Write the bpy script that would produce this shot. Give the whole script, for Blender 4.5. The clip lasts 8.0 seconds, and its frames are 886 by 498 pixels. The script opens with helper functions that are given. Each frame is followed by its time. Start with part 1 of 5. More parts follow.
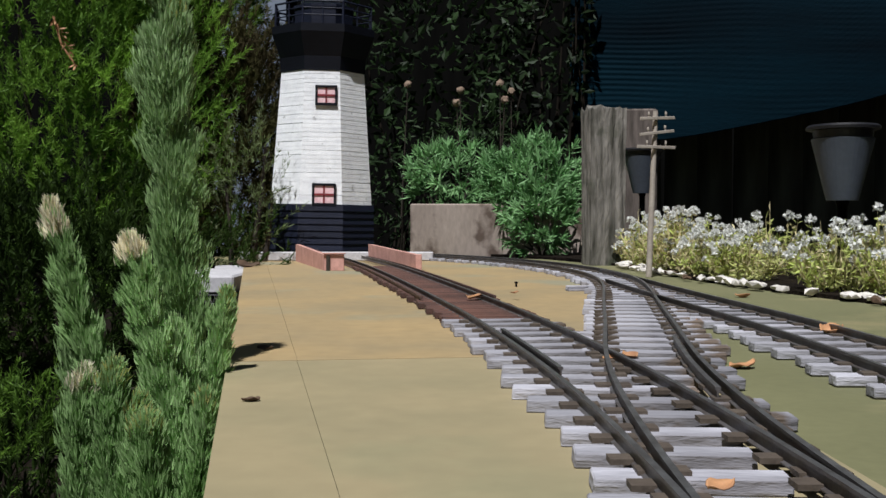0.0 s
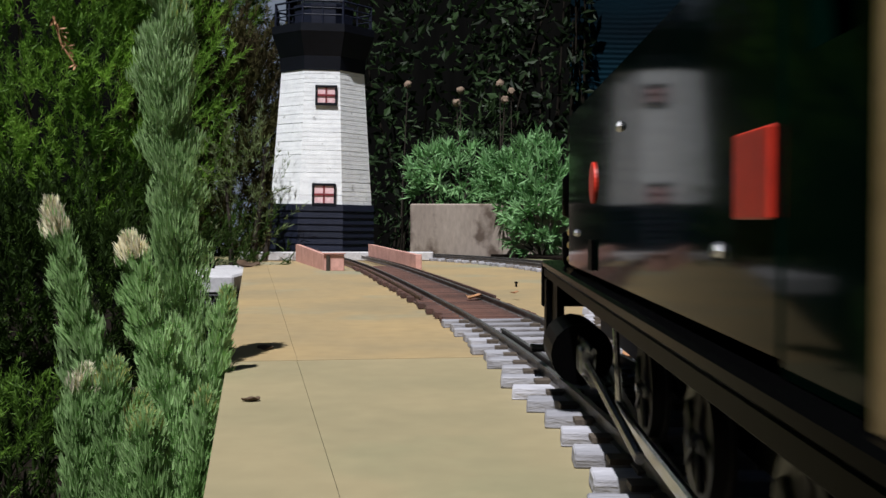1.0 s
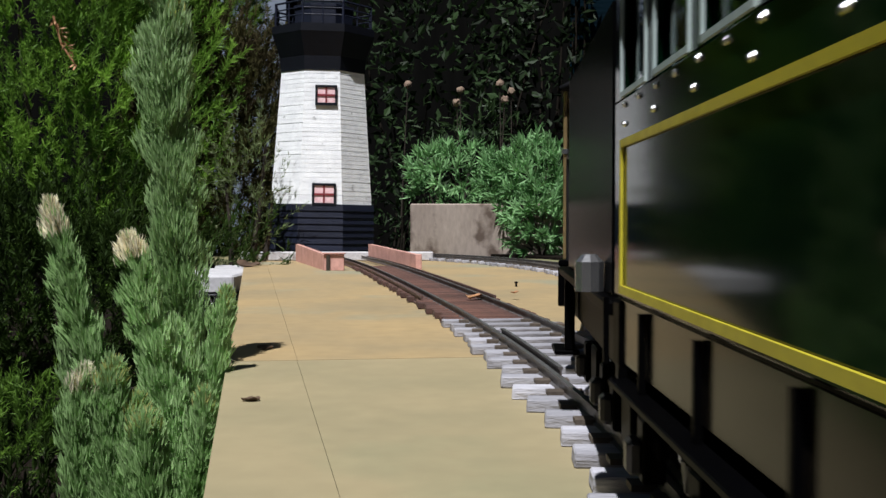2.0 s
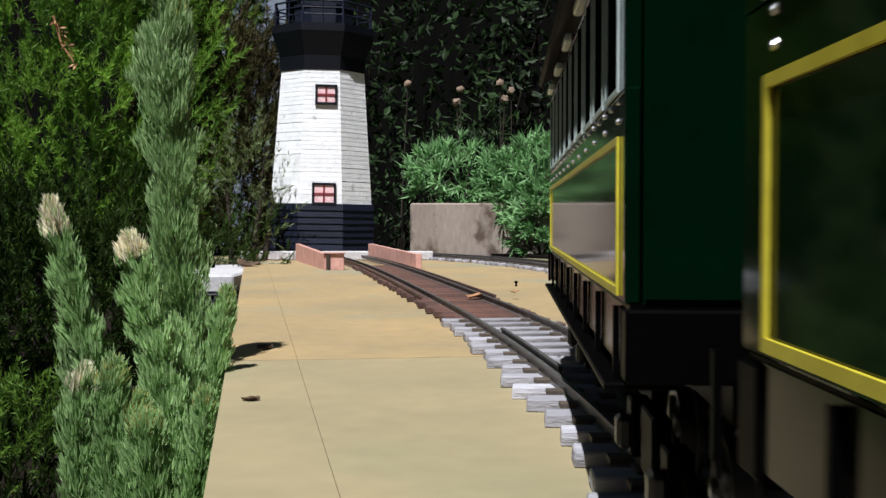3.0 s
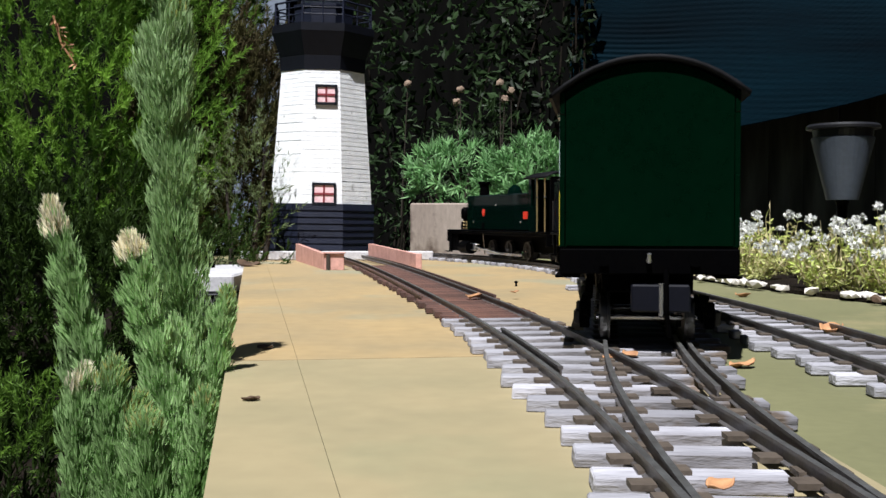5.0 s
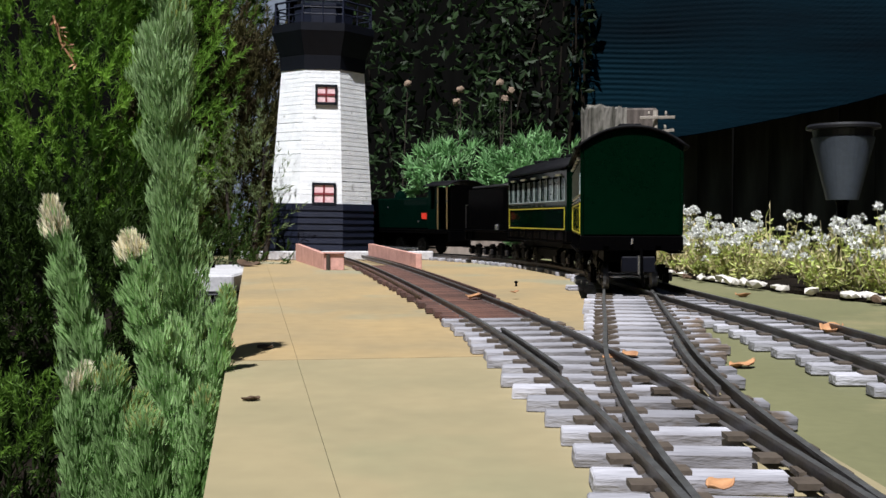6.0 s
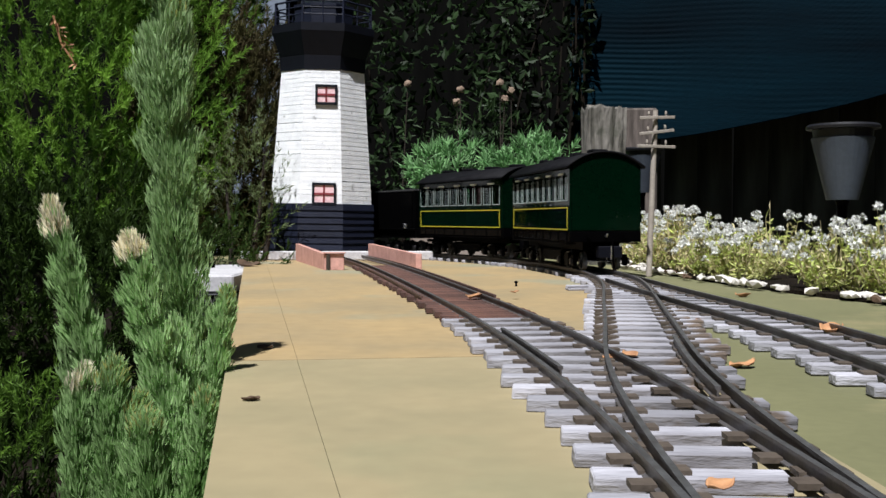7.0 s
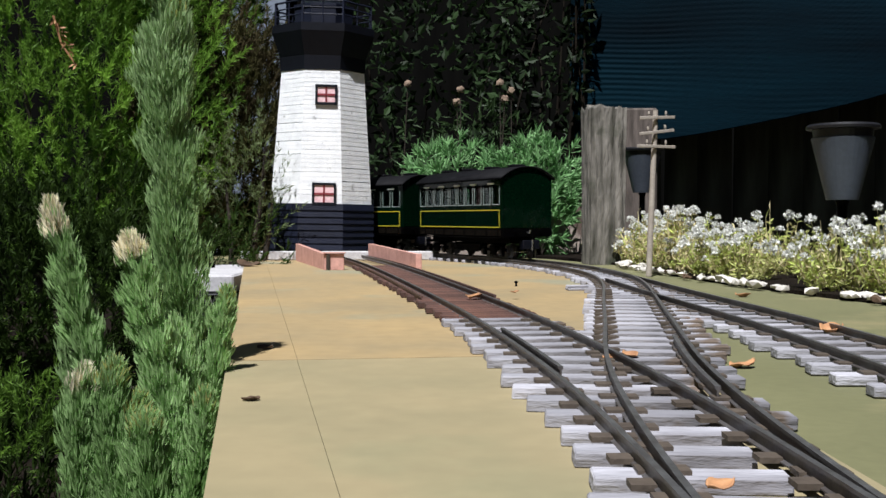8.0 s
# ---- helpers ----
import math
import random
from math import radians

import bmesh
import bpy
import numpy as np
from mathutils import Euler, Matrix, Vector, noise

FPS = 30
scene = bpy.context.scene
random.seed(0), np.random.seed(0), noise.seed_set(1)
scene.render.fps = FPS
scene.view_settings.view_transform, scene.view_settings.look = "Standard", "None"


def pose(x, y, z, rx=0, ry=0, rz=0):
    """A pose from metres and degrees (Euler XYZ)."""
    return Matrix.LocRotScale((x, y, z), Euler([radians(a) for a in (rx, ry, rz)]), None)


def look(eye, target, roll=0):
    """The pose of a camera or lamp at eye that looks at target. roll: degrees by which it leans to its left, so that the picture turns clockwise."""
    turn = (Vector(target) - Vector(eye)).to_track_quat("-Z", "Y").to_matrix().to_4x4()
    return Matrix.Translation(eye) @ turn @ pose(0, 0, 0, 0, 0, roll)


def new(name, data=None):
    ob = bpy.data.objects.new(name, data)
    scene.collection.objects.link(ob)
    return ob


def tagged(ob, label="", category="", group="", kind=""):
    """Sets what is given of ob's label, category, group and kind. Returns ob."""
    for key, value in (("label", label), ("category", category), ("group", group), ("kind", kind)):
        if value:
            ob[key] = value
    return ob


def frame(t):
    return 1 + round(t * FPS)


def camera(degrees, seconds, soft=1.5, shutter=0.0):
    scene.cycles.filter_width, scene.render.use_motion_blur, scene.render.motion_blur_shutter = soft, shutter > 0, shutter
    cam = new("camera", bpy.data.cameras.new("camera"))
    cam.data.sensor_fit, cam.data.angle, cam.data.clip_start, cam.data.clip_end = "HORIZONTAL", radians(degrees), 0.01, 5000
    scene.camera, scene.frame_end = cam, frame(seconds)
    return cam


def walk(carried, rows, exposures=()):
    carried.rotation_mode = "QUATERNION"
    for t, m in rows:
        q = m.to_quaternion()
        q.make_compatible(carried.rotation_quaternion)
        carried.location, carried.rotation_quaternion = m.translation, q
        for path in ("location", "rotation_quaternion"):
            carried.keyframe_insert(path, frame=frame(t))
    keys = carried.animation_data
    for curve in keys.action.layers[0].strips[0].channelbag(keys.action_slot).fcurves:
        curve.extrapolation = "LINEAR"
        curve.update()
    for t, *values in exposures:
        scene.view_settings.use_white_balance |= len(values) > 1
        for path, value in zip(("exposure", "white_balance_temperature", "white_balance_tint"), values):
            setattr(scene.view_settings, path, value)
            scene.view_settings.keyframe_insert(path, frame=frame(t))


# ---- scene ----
cam = camera(47.1, 8.0, soft=1.5, shutter=0.25)
EYE = (0.0, 0.0, 0.084)


def aim(drop):
    return look(EYE, (0.0, 1.0, 0.084 - 0.02944 + drop))


walk(cam, [(0.0, aim(0.0006)), (0.4, aim(0.0009)), (0.5, aim(0.0017)), (0.6, aim(0.0010)), (0.9, aim(0.0006)),
           (1.6, aim(0.0006)), (2.9, aim(0.0)), (8.0, aim(0.0))],
     [(t, e, 6250, 10) for t, e in ((0.0, 0.05), (1.5, 0.20), (3.2, 0.50), (4.2, 0.72), (6.0, 0.47), (8.0, 0.43))])

# ---- light ----
SUN = Vector((-0.17, -0.52, 1.0)).normalized()
world = bpy.data.worlds.new("world")
world.use_nodes = True
scene.world = world
sky = world.node_tree.nodes.new("ShaderNodeTexSky")
sky.sky_type, sky.sun_disc = "NISHITA", False
sky.sun_elevation = math.asin(SUN.z)
sky.sun_rotation = math.atan2(SUN.x, SUN.y)
world.node_tree.links.new(sky.outputs[0], world.node_tree.nodes["Background"].inputs[0])
world.node_tree.nodes["Background"].inputs[1].default_value = 0.013
sun = new("sun", bpy.data.lights.new("sun", "SUN"))
sun.data.energy, sun.data.angle, sun.data.color = 5.0, radians(0.6), (1.0, 0.985, 0.965)
sun.matrix_world = look(SUN * 10, (0, 0, 0))


# ---- materials ----
def mat(name, a, b=None, rough=0.6, metal=0.0, scale=40.0, fine=300.0, bump=0.15, each=0.0, stretch=(1, 1, 1), spots=None, coat=0.0, thin=0.0,
        spec=0.5, depth=0.002, vary=(0.72, 1.25), ior=1.5):
    """A surface with two scales of variation: broad between a and b, fine grain in value and relief."""
    m = bpy.data.materials.new(name)
    m.use_nodes = True
    nt = m.node_tree
    n, link = nt.nodes, nt.links.new
    bs = n["Principled BSDF"]
    b = b or tuple(c * 0.7 for c in a)
    tc = n.new("ShaderNodeTexCoord")
    mp = n.new("ShaderNodeMapping")
    mp.inputs["Scale"].default_value = stretch
    link(tc.outputs["Object"], mp.inputs["Vector"])
    big, small = n.new("ShaderNodeTexNoise"), n.new("ShaderNodeTexNoise")
    for t, s, d in ((big, scale, 4), (small, fine, 3)):
        t.inputs["Scale"].default_value, t.inputs["Detail"].default_value = s, d
        link(mp.outputs[0], t.inputs["Vector"])
    ramp = n.new("ShaderNodeValToRGB")
    ramp.color_ramp.elements[0].position, ramp.color_ramp.elements[1].position = 0.32, 0.68
    ramp.color_ramp.elements[0].color, ramp.color_ramp.elements[1].color = (*a, 1), (*b, 1)
    link(big.outputs["Fac"], ramp.inputs[0])
    col = ramp.outputs[0]
    if spots:
        sp = n.new("ShaderNodeTexNoise")
        sp.inputs["Scale"].default_value, sp.inputs["Detail"].default_value = spots[1], 6
        link(tc.outputs["Object"], sp.inputs["Vector"])
        sr = n.new("ShaderNodeValToRGB")
        sr.color_ramp.elements[0].position, sr.color_ramp.elements[1].position = spots[2], spots[2] + 0.1
        link(sp.outputs["Fac"], sr.inputs[0])
        mx = n.new("ShaderNodeMixRGB")
        mx.inputs[2].default_value = (*spots[0], 1)
        link(sr.outputs[0], mx.inputs[0]), link(col, mx.inputs[1])
        col = mx.outputs[0]
    hsv = n.new("ShaderNodeHueSaturation")
    link(col, hsv.inputs["Color"])
    val = n.new("ShaderNodeMapRange")
    val.inputs["To Min"].default_value, val.inputs["To Max"].default_value = vary
    link(small.outputs["Fac"], val.inputs["Value"])
    v = val.outputs[0]
    if each:
        inf, geo = n.new("ShaderNodeObjectInfo"), n.new("ShaderNodeNewGeometry")
        add = n.new("ShaderNodeMath")
        link(inf.outputs["Random"], add.inputs[0]), link(geo.outputs["Random Per Island"], add.inputs[1])
        mr = n.new("ShaderNodeMapRange")
        mr.inputs["From Max"].default_value = 2.0
        mr.inputs["To Min"].default_value, mr.inputs["To Max"].default_value = 1 - each, 1 + each
        link(add.outputs[0], mr.inputs["Value"])
        mul = n.new("ShaderNodeMath")
        mul.operation = "MULTIPLY"
        link(v, mul.inputs[0]), link(mr.outputs[0], mul.inputs[1])
        v = mul.outputs[0]
    link(v, hsv.inputs["Value"])
    link(hsv.outputs[0], bs.inputs["Base Color"])
    bs.inputs["Roughness"].default_value, bs.inputs["Metallic"].default_value = rough, metal
    bs.inputs["IOR"].default_value = ior
    bs.inputs["Coat Weight"].default_value = coat
    bs.inputs["Coat Roughness"].default_value = 0.021
    bs.inputs["Specular IOR Level"].default_value = spec
    if bump:
        bp = n.new("ShaderNodeBump")
        bp.inputs["Strength"].default_value, bp.inputs["Distance"].default_value = bump, depth
        link(small.outputs["Fac"], bp.inputs["Height"]), link(bp.outputs[0], bs.inputs["Normal"])
    if thin:
        tr = n.new("ShaderNodeBsdfTranslucent")
        link(hsv.outputs[0], tr.inputs["Color"])
        ms = n.new("ShaderNodeMixShader")
        ms.inputs[0].default_value = thin
        link(bs.outputs[0], ms.inputs[1]), link(tr.outputs[0], ms.inputs[2])
        link(ms.outputs[0], n["Material Output"].inputs[0])
    return m


BOARD = mat("painted_board", (0.322, 0.262, 0.150), (0.262, 0.224, 0.130), 0.7, scale=9, fine=70, bump=0.03, spots=((0.25, 0.228, 0.132), 5.0, 0.52), vary=(0.88, 1.12))
BOARD_FAR = mat("ochre_board", (0.385, 0.275, 0.135), (0.285, 0.222, 0.125), 0.7, scale=7, fine=70, bump=0.03, spots=((0.27, 0.25, 0.165), 4.2, 0.55), vary=(0.82, 1.15))
BOARD_GREEN = mat("green_board", (0.172, 0.168, 0.082), (0.132, 0.132, 0.063), 0.75, scale=6, fine=160, bump=0.06, spots=((0.25, 0.215, 0.11), 5.0, 0.55), vary=(0.88, 1.12))
# soil brown taken very dark, standing for the shade the shrubs throw
SOIL = mat("soil", (0.014, 0.010, 0.007), (0.006, 0.004, 0.003), 0.95, scale=12, fine=120, bump=0.8, depth=0.01, spec=0.1)
TIE = mat("weathered_tie", (0.42, 0.415, 0.46), (0.13, 0.125, 0.14), 0.85, scale=60, fine=500, bump=0.6, each=0.6, stretch=(0.25, 1, 1), spots=((0.12, 0.09, 0.07), 38.0, 0.60))
TIE_RUST = mat("rust_tie", (0.115, 0.050, 0.034), (0.055, 0.027, 0.022), 0.8, scale=60, fine=400, bump=0.3, each=0.65)
RAIL = mat("rail_steel", (0.13, 0.125, 0.13), (0.075, 0.062, 0.056), 0.5, metal=0.3, scale=70, fine=600, bump=0.12)
GIRDER = mat("girder_rust", (0.11, 0.06, 0.05), (0.065, 0.04, 0.035), 0.6, scale=60, fine=400, bump=0.15)
CHAIR = mat("chair_brown", (0.10, 0.078, 0.06), (0.06, 0.046, 0.036), 0.7, scale=60, fine=400, bump=0.2)
PINK = mat("pink_wall", (0.60, 0.33, 0.28), (0.48, 0.25, 0.21), 0.85, scale=50, fine=300, bump=0.2)
LEAFDRY = mat("dry_leaf", (0.50, 0.26, 0.12), (0.33, 0.16, 0.08), 0.7, scale=80, fine=400, bump=0.2, each=0.4)
GREEN = mat("coach_green", (0.0006, 0.0068, 0.0029), (0.0005, 0.0056, 0.0024), 0.085, scale=20, fine=200, bump=0.0, spec=0.5, ior=1.2)
LOCOGREEN = mat("loco_green", (0.0006, 0.0055, 0.0036), (0.0005, 0.0045, 0.003), 0.07, scale=20, fine=200, bump=0.0, spec=0.3, ior=1.12)
BLACK = mat("black_paint", (0.0010, 0.0010, 0.0013), (0.0014, 0.0013, 0.0014), 0.4, scale=60, fine=300, bump=0.03, spec=0.15, ior=1.12)
BLACKGLOSS = mat("black_gloss", (0.0012, 0.0012, 0.0014), (0.0015, 0.0015, 0.0016), 0.2, scale=60, fine=300, bump=0.0, spec=0.1, ior=1.1)
ROOF = mat("roof_black", (0.006, 0.006, 0.007), (0.010, 0.010, 0.012), 0.6, scale=60, fine=300, bump=0.05, ior=1.15)
YELLOW = mat("yellow_line", (0.52, 0.45, 0.035), (0.45, 0.38, 0.025), 0.45, scale=60, fine=300, bump=0.0)
FRAMEGREY = mat("window_frame_paint", (0.42, 0.50, 0.49), (0.34, 0.41, 0.41), 0.4, scale=60, fine=300, bump=0.0)
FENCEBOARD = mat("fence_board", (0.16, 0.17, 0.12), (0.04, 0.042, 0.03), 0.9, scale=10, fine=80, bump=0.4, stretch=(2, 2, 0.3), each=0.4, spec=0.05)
RAILTOP = mat("rail_top", (0.42, 0.42, 0.42), (0.26, 0.25, 0.24), 0.38, metal=0.85, scale=90, fine=600, bump=0.08)
HERB = mat("olive_herb", (0.15, 0.20, 0.07), (0.09, 0.12, 0.045), 0.6, scale=14, fine=200, bump=0.0, each=0.5, thin=0.3)
CREAM = mat("cream_trim", (0.62, 0.64, 0.58), (0.5, 0.52, 0.48), 0.35, scale=60, fine=300, bump=0.0)
BRASS = mat("brass", (0.72, 0.52, 0.26), (0.6, 0.42, 0.2), 0.3, metal=0.8, scale=80, fine=300, bump=0.03)
STEEL = mat("bright_steel", (0.55, 0.55, 0.56), (0.4, 0.4, 0.42), 0.25, metal=0.9, scale=80, fine=300, bump=0.03)
RED = mat("red_plate", (0.62, 0.035, 0.015), (0.52, 0.03, 0.015), 0.45, scale=80, fine=300, bump=0.0)
WHITEWOOD = mat("white_siding", (0.88, 0.89, 0.91), (0.76, 0.77, 0.80), 0.75, scale=45, fine=420, bump=0.45, each=0.09, stretch=(1, 1, 1.6),
                spots=((0.42, 0.42, 0.43), 60.0, 0.66))
NAVY = mat("dark_siding", (0.012, 0.015, 0.031), (0.008, 0.010, 0.022), 0.5, scale=45, fine=420, bump=0.4, each=0.3, spec=0.25)
NAVYBLACK = mat("gallery_black", (0.004, 0.0045, 0.008), (0.006, 0.007, 0.012), 0.5, scale=45, fine=420, bump=0.3, spec=0.2)
REDTRIM = mat("dark_red_trim", (0.22, 0.02, 0.03), (0.15, 0.015, 0.02), 0.5, scale=45, fine=300, bump=0.1)
PANE = mat("pale_pane", (0.72, 0.45, 0.47), (0.82, 0.60, 0.62), 0.25, scale=90, fine=300, bump=0.0)
CONCRETE = mat("concrete", (0.36, 0.30, 0.26), (0.26, 0.21, 0.18), 0.9, scale=9, fine=160, bump=0.3, stretch=(1, 1, 0.35), spots=((0.10, 0.07, 0.055), 14.0, 0.51))
POST = mat("grey_post", (0.25, 0.23, 0.205), (0.04, 0.038, 0.028), 0.9, scale=34, fine=220, bump=0.9, stretch=(2.5, 2.5, 0.35), spots=((0.05, 0.055, 0.035), 14.0, 0.55))
POSTSHADE = mat("post_shaded_side", (0.16, 0.13, 0.115), (0.05, 0.04, 0.033), 0.9, scale=30, fine=220, bump=0.9, stretch=(2.5, 2.5, 0.35))
# near black in place of the deep shade behind the shrubs
SHADEWALL = mat("shade_dark_wall", (0.003, 0.003, 0.0026), (0.0015, 0.0015, 0.0013), 0.9, scale=10, fine=80, bump=0.4, stretch=(2, 2, 0.3), each=0.4, spec=0.05)
CLOTH = mat("shade_cloth", (0.0008, 0.012, 0.021), (0.0002, 0.003, 0.006), 0.8, scale=3, fine=160, bump=0.25, spec=0.06, stretch=(0.3, 1, 1.5))
POLE = mat("pole_wood", (0.42, 0.37, 0.32), (0.3, 0.26, 0.22), 0.8, scale=60, fine=300, bump=0.2)
# lamp grey kept dark; the shade both lamps stand in is in this colour
LAMPGREY = mat("lamp_plastic", (0.062, 0.074, 0.096), (0.05, 0.06, 0.08), 0.5, scale=20, fine=200, bump=0.02)
LAMPCAP = mat("lamp_cap", (0.014, 0.014, 0.017), (0.010, 0.010, 0.012), 0.4, scale=20, fine=200, bump=0.03)
STONE = mat("verge_stone", (0.62, 0.59, 0.55), (0.34, 0.31, 0.28), 0.9, scale=50, fine=300, bump=0.4, each=0.4)
SLABPALE = mat("pale_slab", (0.55, 0.54, 0.56), (0.42, 0.41, 0.43), 0.85, scale=20, fine=200, bump=0.3)


def leafmat(name, a, b, thin=0.3, each=0.5, rough=0.55, scale=14, spec=0.25):
    return mat(name, a, b, rough, scale=scale, fine=200, bump=0.0, each=each, thin=thin, spec=spec)


CONIFER = leafmat("conifer_green", (0.22, 0.385, 0.052), (0.055, 0.125, 0.02), 0.4, scale=7)
WOOLLY = leafmat("woolly_green", (0.45, 0.62, 0.31), (0.28, 0.46, 0.16), 0.45, 0.3, 0.75)
WOOLTIP = leafmat("woolly_tip", (0.90, 0.85, 0.68), (0.74, 0.68, 0.46), 0.3, 0.3, 0.8)
WOOLYELLOW = leafmat("woolly_yellow", (0.50, 0.52, 0.16), (0.46, 0.42, 0.20), 0.4, 0.3, 0.8)
SILVER = leafmat("silver_leaf", (0.29, 0.50, 0.23), (0.09, 0.21, 0.07), 0.25, 0.5)
# near-black leaf green stands for the tree shade over the back shrubs
LEAFSHADE = leafmat("shade_toned_leaf", (0.030, 0.055, 0.020), (0.005, 0.011, 0.004), 0.2, 0.95, 0.5, spec=0.12)
FLOWERLEAF = leafmat("flower_leaf", (0.50, 0.60, 0.15), (0.60, 0.60, 0.26), 0.35, 0.5)
STRAW = leafmat("straw_stem", (0.68, 0.60, 0.36), (0.50, 0.45, 0.22), 0.3, 0.5)
PETAL = leafmat("white_petal", (0.80, 0.80, 0.78), (0.72, 0.73, 0.70), 0.3, 0.12)
BARK = mat("bark", (0.040, 0.030, 0.021), (0.024, 0.018, 0.013), 0.9, scale=30, fine=200, bump=0.5)
# dark copy of the conifer green; shade near the ground sits in this colour
CONIFERSHADE = leafmat("shade_toned_conifer", (0.035, 0.065, 0.012), (0.015, 0.03, 0.006), 0.2, 0.6, spec=0.1)
SEED = mat("seed_head", (0.25, 0.18, 0.13), (0.16, 0.11, 0.08), 0.9, scale=60, fine=300, bump=0.5)


# ---- mesh tools ----
def link_mesh(name, bm, material, parent=None, label="", smooth=False):
    me = bpy.data.meshes.new(name)
    bm.to_mesh(me)
    bm.free()
    for p in me.polygons:
        p.use_smooth = smooth
    for m in (material if isinstance(material, (list, tuple)) else [material]):
        me.materials.append(m)
    ob = new(name, me)
    if parent:
        ob.parent = parent
    if label:
        ob["label"] = label
    return ob


def part(name, bm, material, parent, label="", smooth=False):
    return link_mesh(name, bm, material, parent, label, smooth)


def empty(name, m, label, category, group="", kind=""):
    ob = new(name)
    ob.empty_display_size = 0.02
    ob.matrix_basis = m
    return tagged(ob, label, category, group, kind)


def box(bm, x0, x1, y0, y1, z0, z1, bevel=0.0):
    g = bmesh.ops.create_cube(bm, size=1)
    vs = g["verts"]
    bmesh.ops.transform(bm, matrix=Matrix.LocRotScale(((x0 + x1) / 2, (y0 + y1) / 2, (z0 + z1) / 2), None, (x1 - x0, y1 - y0, z1 - z0)), verts=vs)
    if bevel:
        es = list({e for v in vs for e in v.link_edges})
        bmesh.ops.bevel(bm, geom=es, offset=bevel, segments=1, affect="EDGES")
    return bm


def boxes(*specs, bevel=0.0):
    bm = bmesh.new()
    for s in specs:
        box(bm, *s, bevel=bevel)
    return bm


def rod(bm, a, b, r, r2=None, seg=8):
    a, b = Vector(a), Vector(b)
    d = b - a
    m = Matrix.Translation((a + b) / 2) @ d.to_track_quat("Z", "Y").to_matrix().to_4x4()
    bmesh.ops.create_cone(bm, cap_ends=True, segments=seg, radius1=r, radius2=r if r2 is None else r2, depth=d.length, matrix=m)
    return bm


def rods(*specs, seg=8):
    bm = bmesh.new()
    for s in specs:
        rod(bm, *s, seg=seg)
    return bm


def lathe(profile, seg=24, turn=0.0):
    """A body of revolution round z from (radius, height) pairs."""
    bm = bmesh.new()
    rings = [[bm.verts.new((r * math.cos(turn + 2 * math.pi * k / seg), r * math.sin(turn + 2 * math.pi * k / seg), z)) for k in range(seg)]
             for r, z in profile]
    for lo, hi in zip(rings, rings[1:]):
        for k in range(seg):
            bm.faces.new((lo[k], lo[(k + 1) % seg], hi[(k + 1) % seg], hi[k]))
    bm.faces.new(rings[0][::-1]), bm.faces.new(rings[-1])
    return bm


def prism(outline, z0, z1):
    """A plate of that outline in x, y from z0 to z1."""
    bm = bmesh.new()
    lo = [bm.verts.new((x, y, z0)) for x, y in outline]
    hi = [bm.verts.new((x, y, z1)) for x, y in outline]
    bm.faces.new(lo[::-1]), bm.faces.new(hi)
    for k in range(len(lo)):
        j = (k + 1) % len(lo)
        bm.faces.new((lo[k], lo[j], hi[j], hi[k]))
    bmesh.ops.recalc_face_normals(bm, faces=bm.faces)
    return bm


class Line:
    """A smooth path through a few plan points, by length along it."""

    def __init__(self, pts, zero=None):
        p = [Vector(q) for q in pts]
        p = [2 * p[0] - p[1]] + p + [2 * p[-1] - p[-2]]
        out = []
        for a, b, c, d in zip(p, p[1:], p[2:], p[3:]):
            for k in range(40):
                t = k / 40
                out.append(0.5 * (2 * b + (c - a) * t + (2 * a - 5 * b + 4 * c - d) * t * t + (3 * b - a - 3 * c + d) * t ** 3))
        out.append(p[-2])
        xy = np.array([(q.x, q.y) for q in out])
        pad = 30
        ker = np.hanning(2 * pad + 1)
        ker /= ker.sum()
        ext = np.vstack([xy[0] + (xy[0] - xy[1]) * np.arange(pad, 0, -1)[:, None], xy, xy[-1] + (xy[-1] - xy[-2]) * np.arange(1, pad + 1)[:, None]])
        xy = np.stack([np.convolve(ext[:, k], ker, "valid") for k in (0, 1)], 1)
        self.xy = xy
        self.s = np.concatenate([[0], np.cumsum(np.hypot(*np.diff(xy, axis=0).T))])
        if zero is not None:
            self.s -= np.interp(zero, xy[:, 1], self.s)

    def at(self, s):
        return Vector((np.interp(s, self.s, self.xy[:, 0]), np.interp(s, self.s, self.xy[:, 1]), 0))

    def head(self, s):
        d = self.at(s + 0.01) - self.at(s - 0.01)
        return math.atan2(d.y, d.x)

    def side(self, s, off):
        a = self.head(s)
        return self.at(s) + off * Vector((math.sin(a), -math.cos(a), 0))

    def span(self, y0, y1):
        return [float(np.interp(y, self.xy[:, 1], self.s)) for y in (y0, y1)]


# the lines of track: the main route, the spur over the bridge, the far loop
MAIN = Line([(0.088, -2.2), (0.088, -1.0), (0.0895, 0.0), (0.0905, 0.28), (0.107, 0.506), (0.137, 0.70), (0.175, 0.95), (0.213, 1.20),
             (0.222, 1.42), (0.19, 1.66), (0.13, 1.86), (0.045, 2.04), (-0.06, 2.19), (-0.18, 2.34), (-0.32, 2.47), (-0.50, 2.55)], 0.0)
SPUR = Line([(0.0895, 0.0), (0.088, 0.28), (0.079, 0.47), (0.052, 0.73), (0.012, 1.0), (-0.05, 1.38), (-0.12, 1.76), (-0.19, 2.06)], 0.0)
LOOP = Line([(0.20, 0.0), (0.237, 0.35), (0.247, 0.64), (0.2405, 0.84), (0.229, 1.08), (0.2205, 1.36), (0.19, 1.66)], 0.0)
TIE_H, RAIL_TOP, GAUGE = 0.0055, 0.0115, 0.0455


